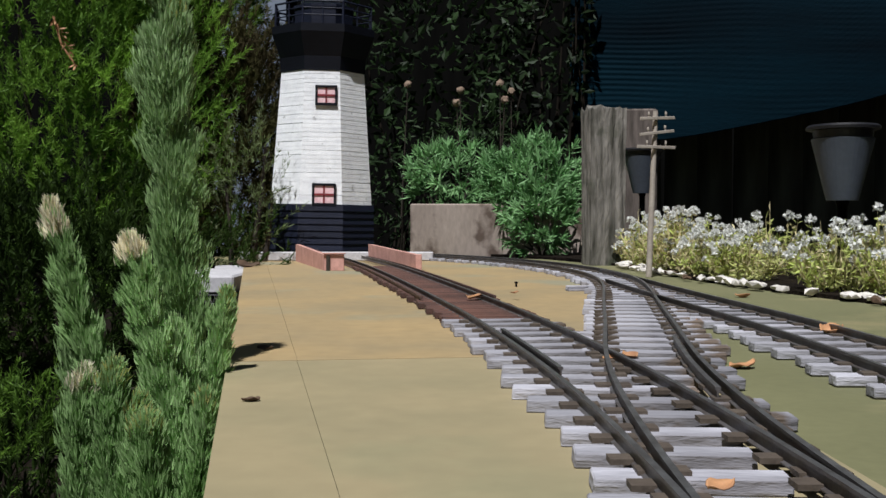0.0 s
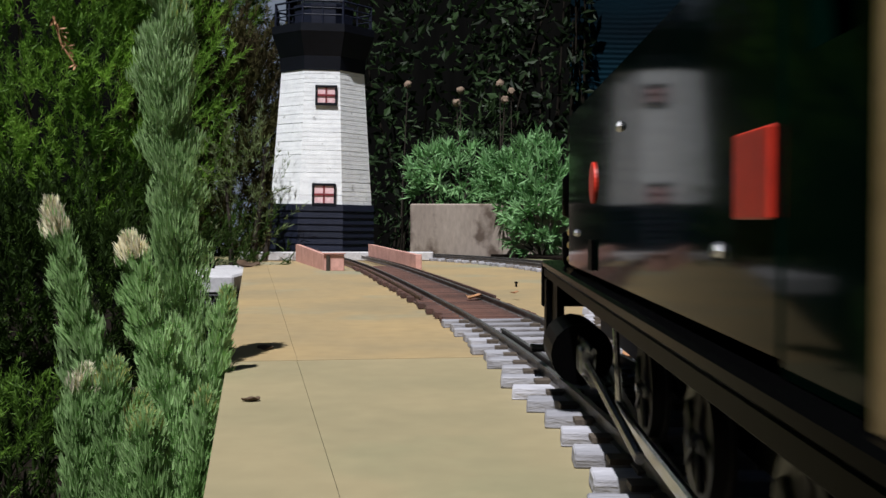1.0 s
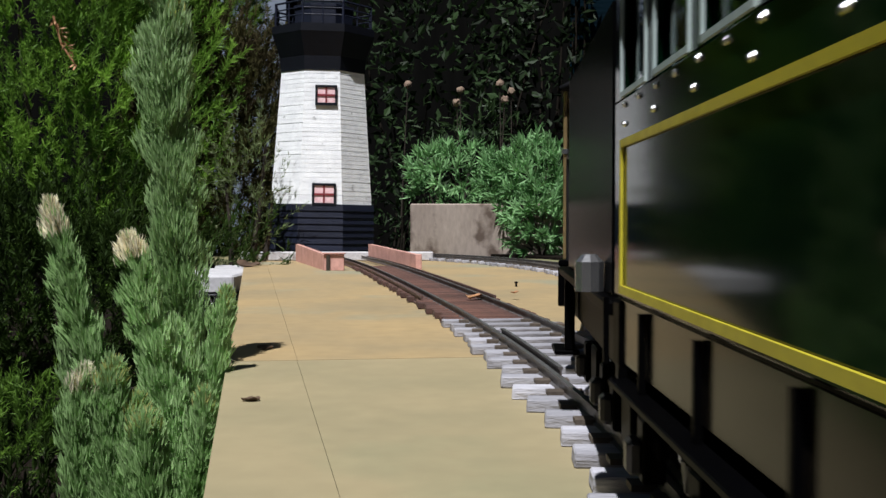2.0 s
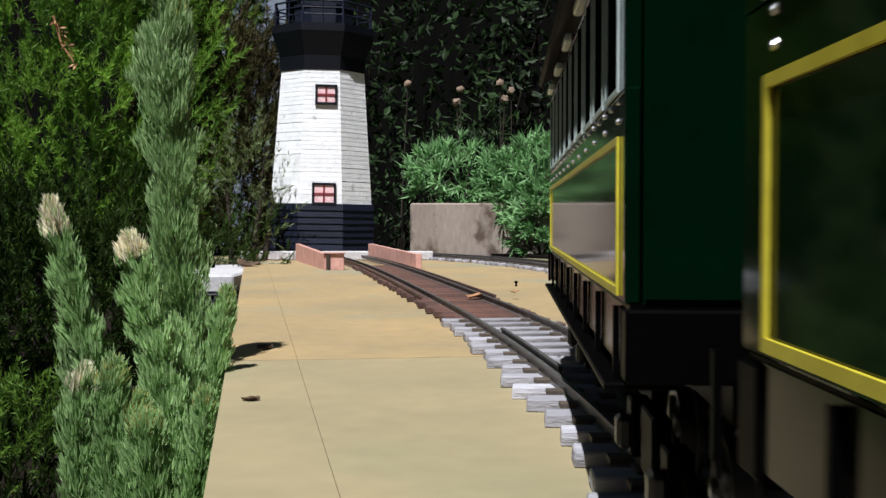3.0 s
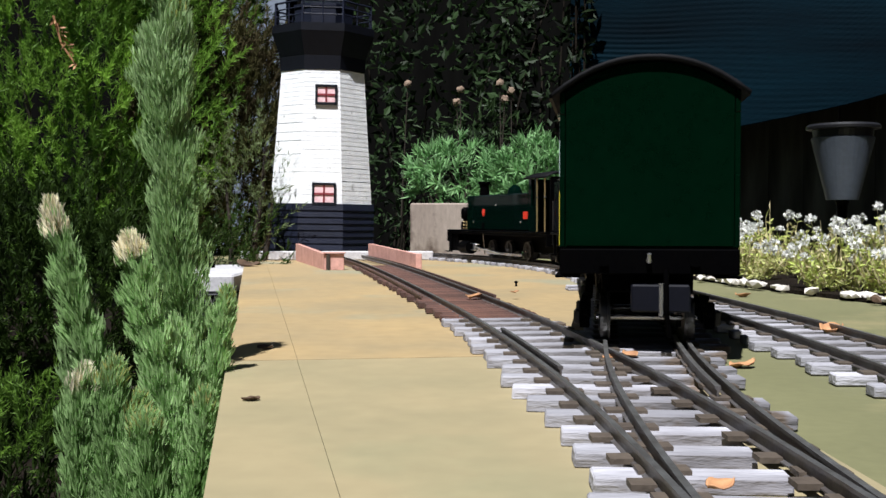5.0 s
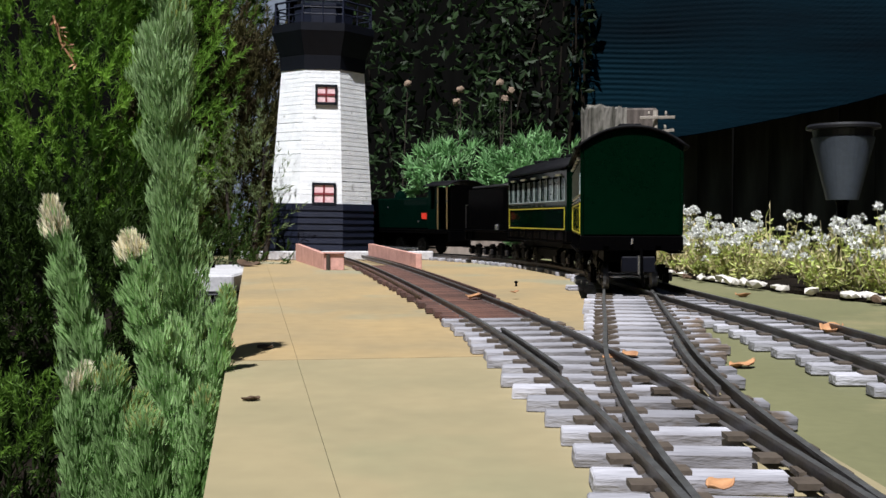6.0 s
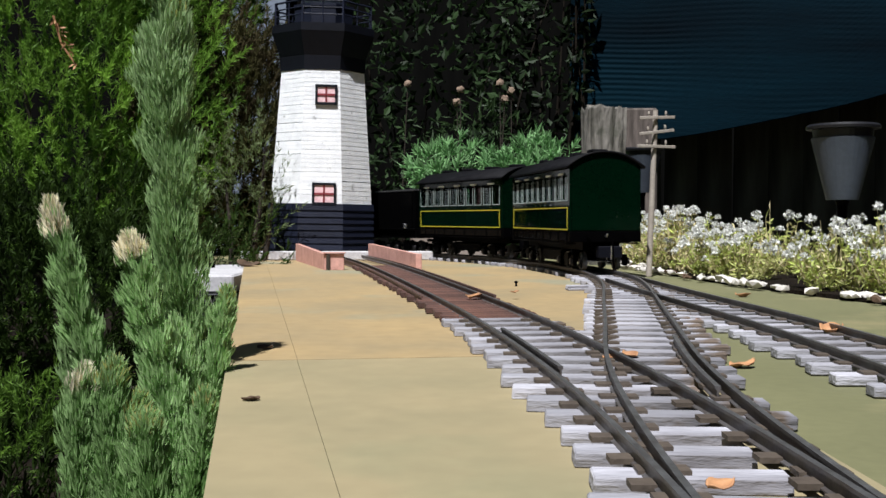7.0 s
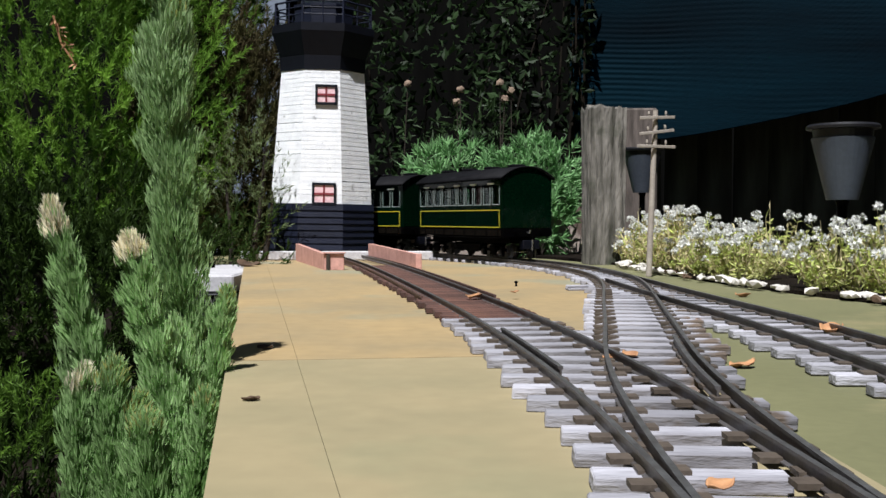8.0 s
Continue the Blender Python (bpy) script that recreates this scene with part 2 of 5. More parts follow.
# ---- ground and board ----
def edge_left(y):
    return -0.015 - 0.188 * y


def build_ground():
    bm = prism([(-60, -40), (60, -40), (60, 80), (-60, 80)], -0.32, -0.30)
    tagged(link_mesh("ground", bm, SOIL), "bare garden soil under the shrubs, darkened for shade", "ground", kind="structure")
    bm = prism([(0.56, -1.5), (3.5, -1.5), (3.5, 4.2), (-0.05, 4.2), (-0.05, 2.62), (0.26, 2.12), (0.325, 1.80), (0.347, 1.42), (0.40, 1.12), (0.475, 0.86), (0.55, 0.6)], -0.30, 0.004)
    bed = tagged(link_mesh("flower_bed", bm, SOIL), "dark soil bed beside the painted board", "soil bed", kind="structure")
    root = empty("board_deck", pose(0, 0, 0), "sun-bleached yellow and olive painted plywood deck of a garden railway", "deck", kind="structure")
    y1, gap, step = 0.607, 0.00012, 0.0008
    seam = lambda y: 0.026 - 0.187 * y
    cut = lambda x: y1 + 0.13 * (x + 0.07)
    lo, hi = -0.35, 2.08
    xl, xs = edge_left, seam
    def corner(f):
        y = y1
        for _ in range(8):
            y = cut(f(y))
        return f(y), y
    cl, cs = corner(xl), corner(xs)
    part("panel", prism([(xl(lo), lo), (xs(lo) - gap, lo), (cs[0] - gap, cs[1] - step), (cl[0], cl[1] - step)], -0.02, 0.0), BOARD, root)
    part("panel", prism([(cl[0], cl[1] + step), (cs[0] - gap, cs[1] + step), (xs(hi) - gap, hi), (xl(hi), hi)], -0.02, 0.0), BOARD_FAR, root)
    mid = lambda y: 0.145 - 0.02 * y
    cm = corner(mid)
    part("panel", prism([(xs(lo) + gap, lo), (mid(lo), lo), (cm[0], cm[1] - step), (cs[0] + gap, cs[1] - step)], -0.02, 0.0), BOARD, root)
    part("panel", prism([(cs[0] + gap, cs[1] + step), (cm[0], cm[1] + step), (0.175, 0.95), (0.215 - gap, 1.3), (0.205 - gap, 1.6), (0.12 - gap, 1.87), (0.0, hi), (xs(hi) + gap, hi)], -0.02, 0.0), BOARD_FAR, root)
    part("panel", prism([(mid(lo) + gap, lo), (0.62, lo), (0.58, 0.6), (0.49, 0.88), (0.42, 1.12), (0.36, 1.42), (0.34, 1.78), (0.22, 2.16), (-0.30, 2.62), (-0.62, 2.62), (-0.62, hi + 0.02),
                         (0.0, hi + 0.02), (0.12, 1.87), (0.205, 1.6), (0.215, 1.3), (0.175 + gap, 0.95), (cm[0] + gap, cm[1])], -0.02, -0.0005), BOARD_GREEN, root)
    part("end_rail", boxes((-0.415, -0.02, 2.068, 2.085, 0.0, 0.0185), bevel=0.002), SLABPALE, root, "pale weathered strip across the deck end")
    bm = bmesh.new()
    for y in np.arange(-0.2, 2.0, 0.45):
        box(bm, edge_left(y) + 0.005, 0.3, y - 0.02, y + 0.02, -0.30, -0.02)
    part("bearer", bm, BARK, root, "dark timber bearers under the deck")


# ---- track ----
RAIL_SHAPE = ((-0.0019, 0.0055), (0.0019, 0.0055), (0.0019, 0.0060), (0.0005, 0.0065), (0.0005, 0.0098), (0.0012, 0.0102), (0.0012, 0.0115),
              (-0.0012, 0.0115), (-0.0012, 0.0102), (-0.0005, 0.0098), (-0.0005, 0.0065), (-0.0019, 0.0060))


def rail_bm(line, off, s0, s1, step=0.02, drop=0.0):
    bm = bmesh.new()
    rings = []
    n = max(2, int((s1 - s0) / step))
    for k in range(n + 1):
        s = s0 + (s1 - s0) * k / n
        c, a = line.side(s, off), line.head(s)
        w = Vector((math.sin(a), -math.cos(a), 0))
        rings.append([bm.verts.new(c + w * u + Vector((0, 0, v - drop))) for u, v in RAIL_SHAPE])
    for lo, hi in zip(rings, rings[1:]):
        for k in range(12):
            bm.faces.new((lo[k], lo[(k + 1) % 12], hi[(k + 1) % 12], hi[k])).material_index = int(k == 6)
    bm.faces.new(rings[0][::-1]), bm.faces.new(rings[-1])
    bmesh.ops.recalc_face_normals(bm, faces=bm.faces)
    return bm


def tie_mesh(name, length, wide, material):
    bm = boxes((-length / 2, length / 2, -wide / 2, wide / 2, 0, TIE_H), bevel=0.0006)
    for v in bm.verts:
        v.co += Vector(noise.noise_vector(v.co * 90 + Vector((length * 50, wide * 900, 3)))) * 0.0007
        v.co.z = max(v.co.z, 0.0)
    me = bpy.data.meshes.new(name)
    bm.to_mesh(me), bm.free()
    me.materials.append(material)
    return me


def lay_ties(root, line, s0, s1, pitch, meshes, name="sleeper", off=0.0, z=0.0):
    s = s0
    while s < s1:
        c = line.side(s + random.uniform(-1, 1) * 0.0012, off + random.uniform(-0.003, 0.003))
        ob = new(name, random.choice(meshes))
        ob.parent = root
        ob.matrix_basis = Matrix.Translation((c.x, c.y, z)) @ pose(0, 0, 0, 0, 0, math.degrees(line.head(s)) - 90 + random.uniform(-2.5, 2.5))
        s += pitch


def spike_bm(line, s0, s1, pitch, offs):
    """Small rail chairs on the sleepers beside the rails."""
    bm = bmesh.new()
    s = s0
    while s < s1:
        for off in offs:
            c = line.side(s, off)
            box(bm, c.x - 0.0038, c.x + 0.0038, c.y - 0.0042, c.y + 0.0042, TIE_H - 0.0005, TIE_H + 0.0014)
        s += pitch
    return bm


def build_tracks():
    ties = [tie_mesh("sleeper", 0.083 + 0.002 * k, 0.0118 + 0.0010 * (k % 3), TIE) for k in range(6)]
    rust = [tie_mesh("bridge_sleeper", 0.079 + 0.002 * k, 0.0105, TIE_RUST) for k in range(3)]
    h = GAUGE / 2 + 0.0016
    p = 0.0325
    main = empty("main_track", pose(0, 0, 0), "curved garden railway track with weathered grey wooden sleepers", "railway track")
    spur = empty("spur_track", pose(0, 0, 0), "spur track leading onto a rusty girder bridge", "railway track")
    loop = empty("loop_track", pose(0, 0, 0), "outer loop track with grey sleepers beside the flowers", "railway track")
    # shared long sleepers where the two routes part
    y = 0.02
    while y < 0.60:
        sm, ss = MAIN.span(y, y)[0], SPUR.span(y, y)[0]
        l, r = SPUR.at(ss).x - 0.044 + random.uniform(-0.003, 0.004), MAIN.at(sm).x + 0.040 - (0.026 if y < 0.5 and random.random() < 0.45 else 0) + random.uniform(-0.003, 0.003)
        ob = new("sleeper", tie_mesh("sleeper", r - l, random.uniform(0.0118, 0.0142), TIE))
        ob.parent = main
        ob.matrix_basis = Matrix.Translation(((l + r) / 2, y, 0)) @ pose(0, 0, 0, 0, 0, -3.5 + random.uniform(-1.5, 1.5))
        y += p
    a, b = MAIN.span(-0.6, 0.0)
    lay_ties(main, MAIN, a, b, p, ties)
    a, b = MAIN.span(0.605, 1.19)
    lay_ties(main, MAIN, a, b, p, ties, off=0.004)
    a, b = MAIN.span(1.38, 2.5)
    lay_ties(main, MAIN, a, b + 0.1, p, ties)
    a, b = SPUR.span(0.606, 0.80)
    lay_ties(spur, SPUR, a, b, p, ties)
    a, b = LOOP.span(0.1, 1.38)
    lay_ties(loop, LOOP, a, b, 0.0345, ties)
    a, b = MAIN.span(-0.6, 2.5)
    part("rail", rail_bm(MAIN, h, a, b + 0.15), [RAIL, RAILTOP], main)
    part("rail", rail_bm(MAIN, -h, a, b + 0.15), [RAIL, RAILTOP], main)
    a2, b2 = MAIN.span(0.5, 0.62)
    part("check_rail", rail_bm(MAIN, h - 0.006, a2 - 0.06, b2 + 0.02), [RAIL, RAILTOP], main, "short check rail beside the running rail")
    a, b = SPUR.span(0.10, 2.055)
    part("rail", rail_bm(SPUR, -h, a, b, drop=0.0003), [RAIL, RAILTOP], spur)
    part("rail", rail_bm(SPUR, h, a, b, drop=0.0003), [RAIL, RAILTOP], spur)
    a2, b2 = SPUR.span(0.50, 0.68)
    part("check_rail", rail_bm(SPUR, -h + 0.0062, a2, b2), [RAIL, RAILTOP], spur, "short check rail beside the running rail")
    a, b = LOOP.span(0.05, 1.50)
    part("rail", rail_bm(LOOP, h, a, b), [RAIL, RAILTOP], loop)
    part("rail", rail_bm(LOOP, -h, a, b - 0.25), [RAIL, RAILTOP], loop)
    chairs = (h + 0.0045, h - 0.0045, -h + 0.0045, -h - 0.0045)
    part("rail_chair", spike_bm(MAIN, *MAIN.span(0.02, 2.2), p, chairs), CHAIR, main, "small rusty rail chairs")["kind"] = "stuff"
    part("rail_chair", spike_bm(SPUR, *SPUR.span(0.2, 0.8), p, chairs), CHAIR, spur, "small rusty rail chairs")["kind"] = "stuff"
    part("rail_chair", spike_bm(LOOP, *LOOP.span(0.1, 1.38), 0.0345, chairs), CHAIR, loop, "small rusty rail chairs")["kind"] = "stuff"
    # girder bridge under the spur
    a, b = SPUR.span(0.81, 1.72)
    bridge = empty("girder_bridge", pose(0, 0, 0), "rust-brown model girder bridge with close wooden sleepers", "model bridge")
    lay_ties(bridge, SPUR, a, b, 0.0190, rust, name="bridge_sleeper", z=0.0006)
    a, b = SPUR.span(0.98, 2.06)
    for off in (-0.036, 0.036):
        bm = rail_bm(SPUR, off, a, b)
        for v in bm.verts:
            v.co.z = 0.0008 + (v.co.z - 0.0055) * 1.6
        part("girder", bm, GIRDER, bridge)
    a, b = SPUR.span(1.72, 2.06)
    bm = rail_bm(SPUR, 0.0, a, b)
    for v in bm.verts:
        v.co.z = min(v.co.z, 0.0060) - 0.0048
    part("deck_plate", bm, GIRDER, bridge)
    # turnout lever block
    bm = boxes((-0.020, 0.012, -0.009, 0.009, 0, 0.003), (-0.020, 0.012, -0.007, -0.002, 0.003, 0.006), (-0.020, 0.012, 0.002, 0.007, 0.003, 0.006), bevel=0.0006)
    tagged(link_mesh("switch_machine", bm, TIE), "small weathered grey turnout lever base on the board", "turnout lever").matrix_basis = pose(0.166, 1.20, 0, 0, 0, 6)
    bm = lathe([(0.0014, 0), (0.0012, 0.004), (0.0024, 0.0043), (0.0024, 0.0060), (0.001, 0.0066)], 8)
    tagged(link_mesh("bolt", bm, BLACK), "small dark bolt standing in the board", "bolt").matrix_basis = pose(0.0915, 1.27, 0)
    # bridge wing walls
    for name, p0, p1 in (("left", (-0.193, 1.68), (-0.294, 2.055)), ("right", (-0.041, 1.68), (-0.147, 2.055))):
        wall = empty("wing_wall", pose(0, 0, 0), "pink painted sloping wing wall of the model bridge", "model wall", "bridge wing walls")
        d = (Vector(p1) - Vector(p0)).normalized()
        nrm = Vector((d.y, -d.x)) * 0.004
        bm = prism([Vector(p0) + nrm, Vector(p0) - nrm, Vector(p1) - nrm, Vector(p1) + nrm], 0, 0.026)
        for v in bm.verts:
            if v.co.z > 0.01 and v.co.y > 1.9:
                v.co.z = 0.0345
        part("wall_panel", bm, PINK, wall)
        sgn = 1 if name == "left" else -1
        part("end_pier", boxes((p0[0] - 0.003, p0[0] + 0.030 * sgn, p0[1] - 0.008, p0[1] - 0.001, 0, 0.027) if sgn > 0 else
                               (p0[0] - 0.004, p0[0] + 0.006, p0[1] - 0.008, p0[1] - 0.001, 0, 0.027), bevel=0.0006), PINK, wall)
        if sgn > 0:
            part("pilaster", boxes((p0[0] + 0.001, p0[0] + 0.007, p0[1] - 0.0115, p0[1] - 0.0085, 0, 0.025), bevel=0.0004), BARK, wall, "brown strip on the wall end")
            part("cap", boxes((p0[0] - 0.005, p0[0] + 0.032, p0[1] - 0.012, p0[1] + 0.001, 0.0275, 0.0295), bevel=0.0004), PINK, wall)


# ---- lighthouse ----
def octo(r, z, turn):
    a = math.pi / 4
    return [Vector((r * math.sin(turn + k * a), -r * math.cos(turn + k * a), z)) for k in range(8)]


def build_lighthouse():
    root = empty("lighthouse", pose(-0.264, 2.20, 0.0, 0, 0.9, 0), "white clapboard model lighthouse with a black base and gallery", "model lighthouse")
    turn = radians(-17)
    prof = lambda z: 0.115 - (z - 0.116) * 0.0745
    bm = lathe([(0.113, -0.02), (0.113, 0.1), (0.107, 0.117), (0.0885, 0.395), (0.088, 0.44)], 8, turn - math.pi / 2)
    part("core", bm, NAVYBLACK, root)
    courses = 30
    z0, z1 = 0.116, 0.395
    for c in range(courses):
        za, zb = z0 + (z1 - z0) * c / courses, z0 + (z1 - z0) * (c + 1) / courses
        lo, hi = octo(prof(za), za, turn), octo(prof(zb) - 0.0004, zb + 0.0003, turn)
        li, hin = octo(prof(za) - 0.005, za, turn), octo(prof(zb) - 0.006, zb + 0.0006, turn)
        for k in range(8):
            j = (k + 1) % 8
            bm = bmesh.new()
            e = random.uniform(-0.0009, 0.0009)
            vs = [bm.verts.new(v + Vector((0, 0, e))) for v in (lo[k], lo[j], hi[j], hi[k], li[k], li[j], hin[j], hin[k])]
            for f in ((0, 1, 2, 3), (1, 0, 4, 5), (3, 2, 6, 7), (0, 3, 7, 4), (2, 1, 5, 6)):
                bm.faces.new([vs[i] for i in f])
            part("clapboard", bm, WHITEWOOD, root)
    for c in range(10):
        za, zb = -0.02 + 0.136 * c / 10, -0.02 + 0.136 * (c + 1) / 10
        lo, hi = octo(0.1215, za, turn), octo(0.119, zb, turn)
        li, hin = octo(0.114, za, turn), octo(0.114, zb, turn)
        for k in range(8):
            j = (k + 1) % 8
            bm = bmesh.new()
            vs = [bm.verts.new(v) for v in (lo[k], lo[j], hi[j], hi[k], li[k], li[j], hin[j], hin[k])]
            for f in ((0, 1, 2, 3), (1, 0, 4, 5), (3, 2, 6, 7), (0, 3, 7, 4), (2, 1, 5, 6)):
                bm.faces.new([vs[i] for i in f])
            part("base_board", bm, NAVY, root)
    part("collar", lathe([(0.096, 0.394), (0.0975, 0.423), (0.0985, 0.425), (0.114, 0.466), (0.116, 0.471), (0.116, 0.487), (0.09, 0.4875)], 8, turn - math.pi / 2), NAVYBLACK, root, "black flared collar under the gallery")
    posts = octo(0.108, 0.4875, turn)
    for k in range(8):
        a, b = posts[k], posts[(k + 1) % 8]
        part("gallery_post", rods((a, a + Vector((0, 0, 0.047)), 0.0024)), NAVY, root)
        m = (a + b) / 2
        part("gallery_post", rods((m, m + Vector((0, 0, 0.044)), 0.0018)), NAVY, root)
        for hgt, r in ((0.046, 0.0022), (0.032, 0.0015), (0.018, 0.0015)):
            part("gallery_rail", rods((a + Vector((0, 0, hgt)), b + Vector((0, 0, hgt)), r)), NAVY, root)
    part("lantern_base", lathe([(0.066, 0.4877), (0.066, 0.528), (0.069, 0.530), (0.069, 0.536), (0.05, 0.537)], 8, turn - math.pi / 2), NAVY, root, "dark blue lantern room base")
    glass = mat("lantern_glass", (0.5, 0.55, 0.6), (0.45, 0.5, 0.55), 0.08, scale=30, bump=0.0)
    part("lantern", lathe([(0.05, 0.537), (0.05, 0.59), (0.01, 0.591)], 16), glass, root, "pale glazed lantern", True)
    part("lantern_roof", lathe([(0.066, 0.591), (0.06, 0.596), (0.03, 0.625), (0.005, 0.64)], 16), NAVYBLACK, root, "black conical lantern roof")
    # two small windows on the front face
    a = turn + math.pi / 8
    for z, w in ((0.341, 0.0225), (0.136, 0.0245)):
        r = prof(z) * math.cos(math.pi / 8) + 0.0012
        tilt = math.degrees(math.atan(0.0745 * math.cos(math.pi / 8)))
        off = 0.0085 if z > 0.2 else 0.0065
        win = new("window")
        win.parent = root
        win.empty_display_size = 0.01
        win["label"] = "small window with dark frame and pale pink panes"
        win.matrix_basis = Matrix.Rotation(a, 4, "Z") @ Matrix.Translation((off, -r, z)) @ pose(0, 0, 0, -tilt)
        h = w * 0.93
        part("window_frame", boxes((-w, w, -0.004, 0.001, h - 0.0045, h), (-w, w, -0.004, 0.001, -h, -h + 0.005), (-w, -w + 0.0045, -0.004, 0.001, -h + 0.005, h - 0.0045),
                                   (w - 0.0045, w, -0.004, 0.001, -h + 0.005, h - 0.0045)), NAVYBLACK, win)
        part("muntin", boxes((-0.0018, 0.0018, -0.003, 0.001, -h + 0.005, h - 0.0045), (-w + 0.0045, w - 0.0045, -0.0032, 0.001, -0.002, 0.002)), REDTRIM, win, "dark red glazing bars")
        for sx in (-1, 1):
            for sz in (-1, 1):
                xs, zs = sorted((sx * 0.0018, sx * (w - 0.0045))), sorted((sz * 0.002, sz * (h - 0.0048)))
                part("pane", boxes((xs[0], xs[1], -0.0012, 0.001, zs[0], zs[1])), PANE, win)


build_ground()
build_tracks()
build_lighthouse()


# ---- the train: each vehicle runs along +x of its own space, z = 0 at the sleepers' foot ----
def wheelset(parent, x, z, r=0.0125, wheels=None):
    ax = new("wheelset")
    ax.parent = parent
    ax.empty_display_size = 0.01
    ax.matrix_basis = pose(x, 0, z)
    part("axle", rods(((0, -0.03, 0), (0, 0.03, 0), 0.0018)), STEEL, ax)
    for s in (-1, 1):
        bm = lathe([(r * 0.25, 0.0), (r * 0.28, 0.001), (r * 0.72, 0.0012), (r * 0.78, 0.0005), (r, 0.0), (r, 0.0042), (r + 0.0014, 0.0045), (r + 0.0014, 0.0058), (r * 0.3, 0.006)], 24)
        for k in range(5):
            a = 2 * math.pi * k / 5
            rod(bm, (r * 0.2 * math.cos(a), r * 0.2 * math.sin(a), 0.0), (r * 0.8 * math.cos(a), r * 0.8 * math.sin(a), 0.0), 0.0011)
        bmesh.ops.transform(bm, matrix=Matrix.Translation((0, s * 0.0275, 0)) @ Matrix.Rotation(s * math.pi / 2, 4, "X"), verts=bm.verts)
        part("wheel", bm, wheels or WHEELGREY, ax)
    return ax


def bogie(parent, x, sets, z=0.012 + 0.0125):
    for dx in (-0.032, 0.032):
        sets.append((wheelset(parent, x + dx, z), 0.0125))
    for s in (-1, 1):
        bm = boxes((x - 0.045, x + 0.045, s * 0.036 - 0.0015, s * 0.036 + 0.0015, 0.026, 0.031),
                   (x - 0.037, x - 0.027, s * 0.037 - 0.003, s * 0.037 + 0.003, 0.018, 0.034),
                   (x + 0.027, x + 0.037, s * 0.037 - 0.003, s * 0.037 + 0.003, 0.018, 0.034),
                   (x - 0.010, x + 0.010, s * 0.037 - 0.0025, s * 0.037 + 0.0025, 0.019, 0.036), bevel=0.0006)
        part("bogie_side", bm, BLACK, parent)
        for dx in (-0.032, 0.032):
            part("axle_box", boxes((x + dx - 0.004, x + dx + 0.004, s * 0.0415 - 0.0022, s * 0.0415 + 0.0022, 0.020, 0.029), bevel=0.0012), WHEELBLACK, parent, "worn metal axle box")


def roof_bm(x0, x1, half, z_eave, z_top, thick=0.0025):
    bm = bmesh.new()
    n = 14
    prof = []
    for k in range(n + 1):
        u = -1 + 2 * k / n
        prof.append((u * half, z_eave + (z_top - z_eave) * (1 - abs(u) ** 2.2)))
    top = [[bm.verts.new((x, y, z)) for y, z in prof] for x in (x0, x1)]
    low = [[bm.verts.new((x, y * 0.985, z - thick)) for y, z in prof] for x in (x0, x1)]
    for k in range(n):
        bm.faces.new((top[0][k], top[1][k], top[1][k + 1], top[0][k + 1]))
        bm.faces.new((low[0][k + 1], low[1][k + 1], low[1][k], low[0][k]))
        for e in (0, 1):
            bm.faces.new((top[e][k], top[e][k + 1], low[e][k + 1], low[e][k]))
    for k in (0, n):
        bm.faces.new((top[0][k], low[0][k], low[1][k], top[1][k]))
    bmesh.ops.recalc_face_normals(bm, faces=bm.faces)
    return bm


def end_bm(x, y, z0, z1, ztop, thick):
    """An end wall with an arched top."""
    bm = bmesh.new()
    out = [(-y, z0), (y, z0), (y, z1)]
    for k in range(1, 12):
        u = 1 - 2 * k / 12
        out.append((u * y, z1 + (ztop - z1) * (1 - abs(u) ** 2.2)))
    out.append((-y, z1))
    a = [bm.verts.new((x, p, q)) for p, q in out]
    b = [bm.verts.new((x + thick, p, q)) for p, q in out]
    bm.faces.new(a), bm.faces.new(b[::-1])
    for k in range(len(a)):
        j = (k + 1) % len(a)
        bm.faces.new((a[k], b[k], b[j], a[j]))
    bmesh.ops.recalc_face_normals(bm, faces=bm.faces)
    return bm


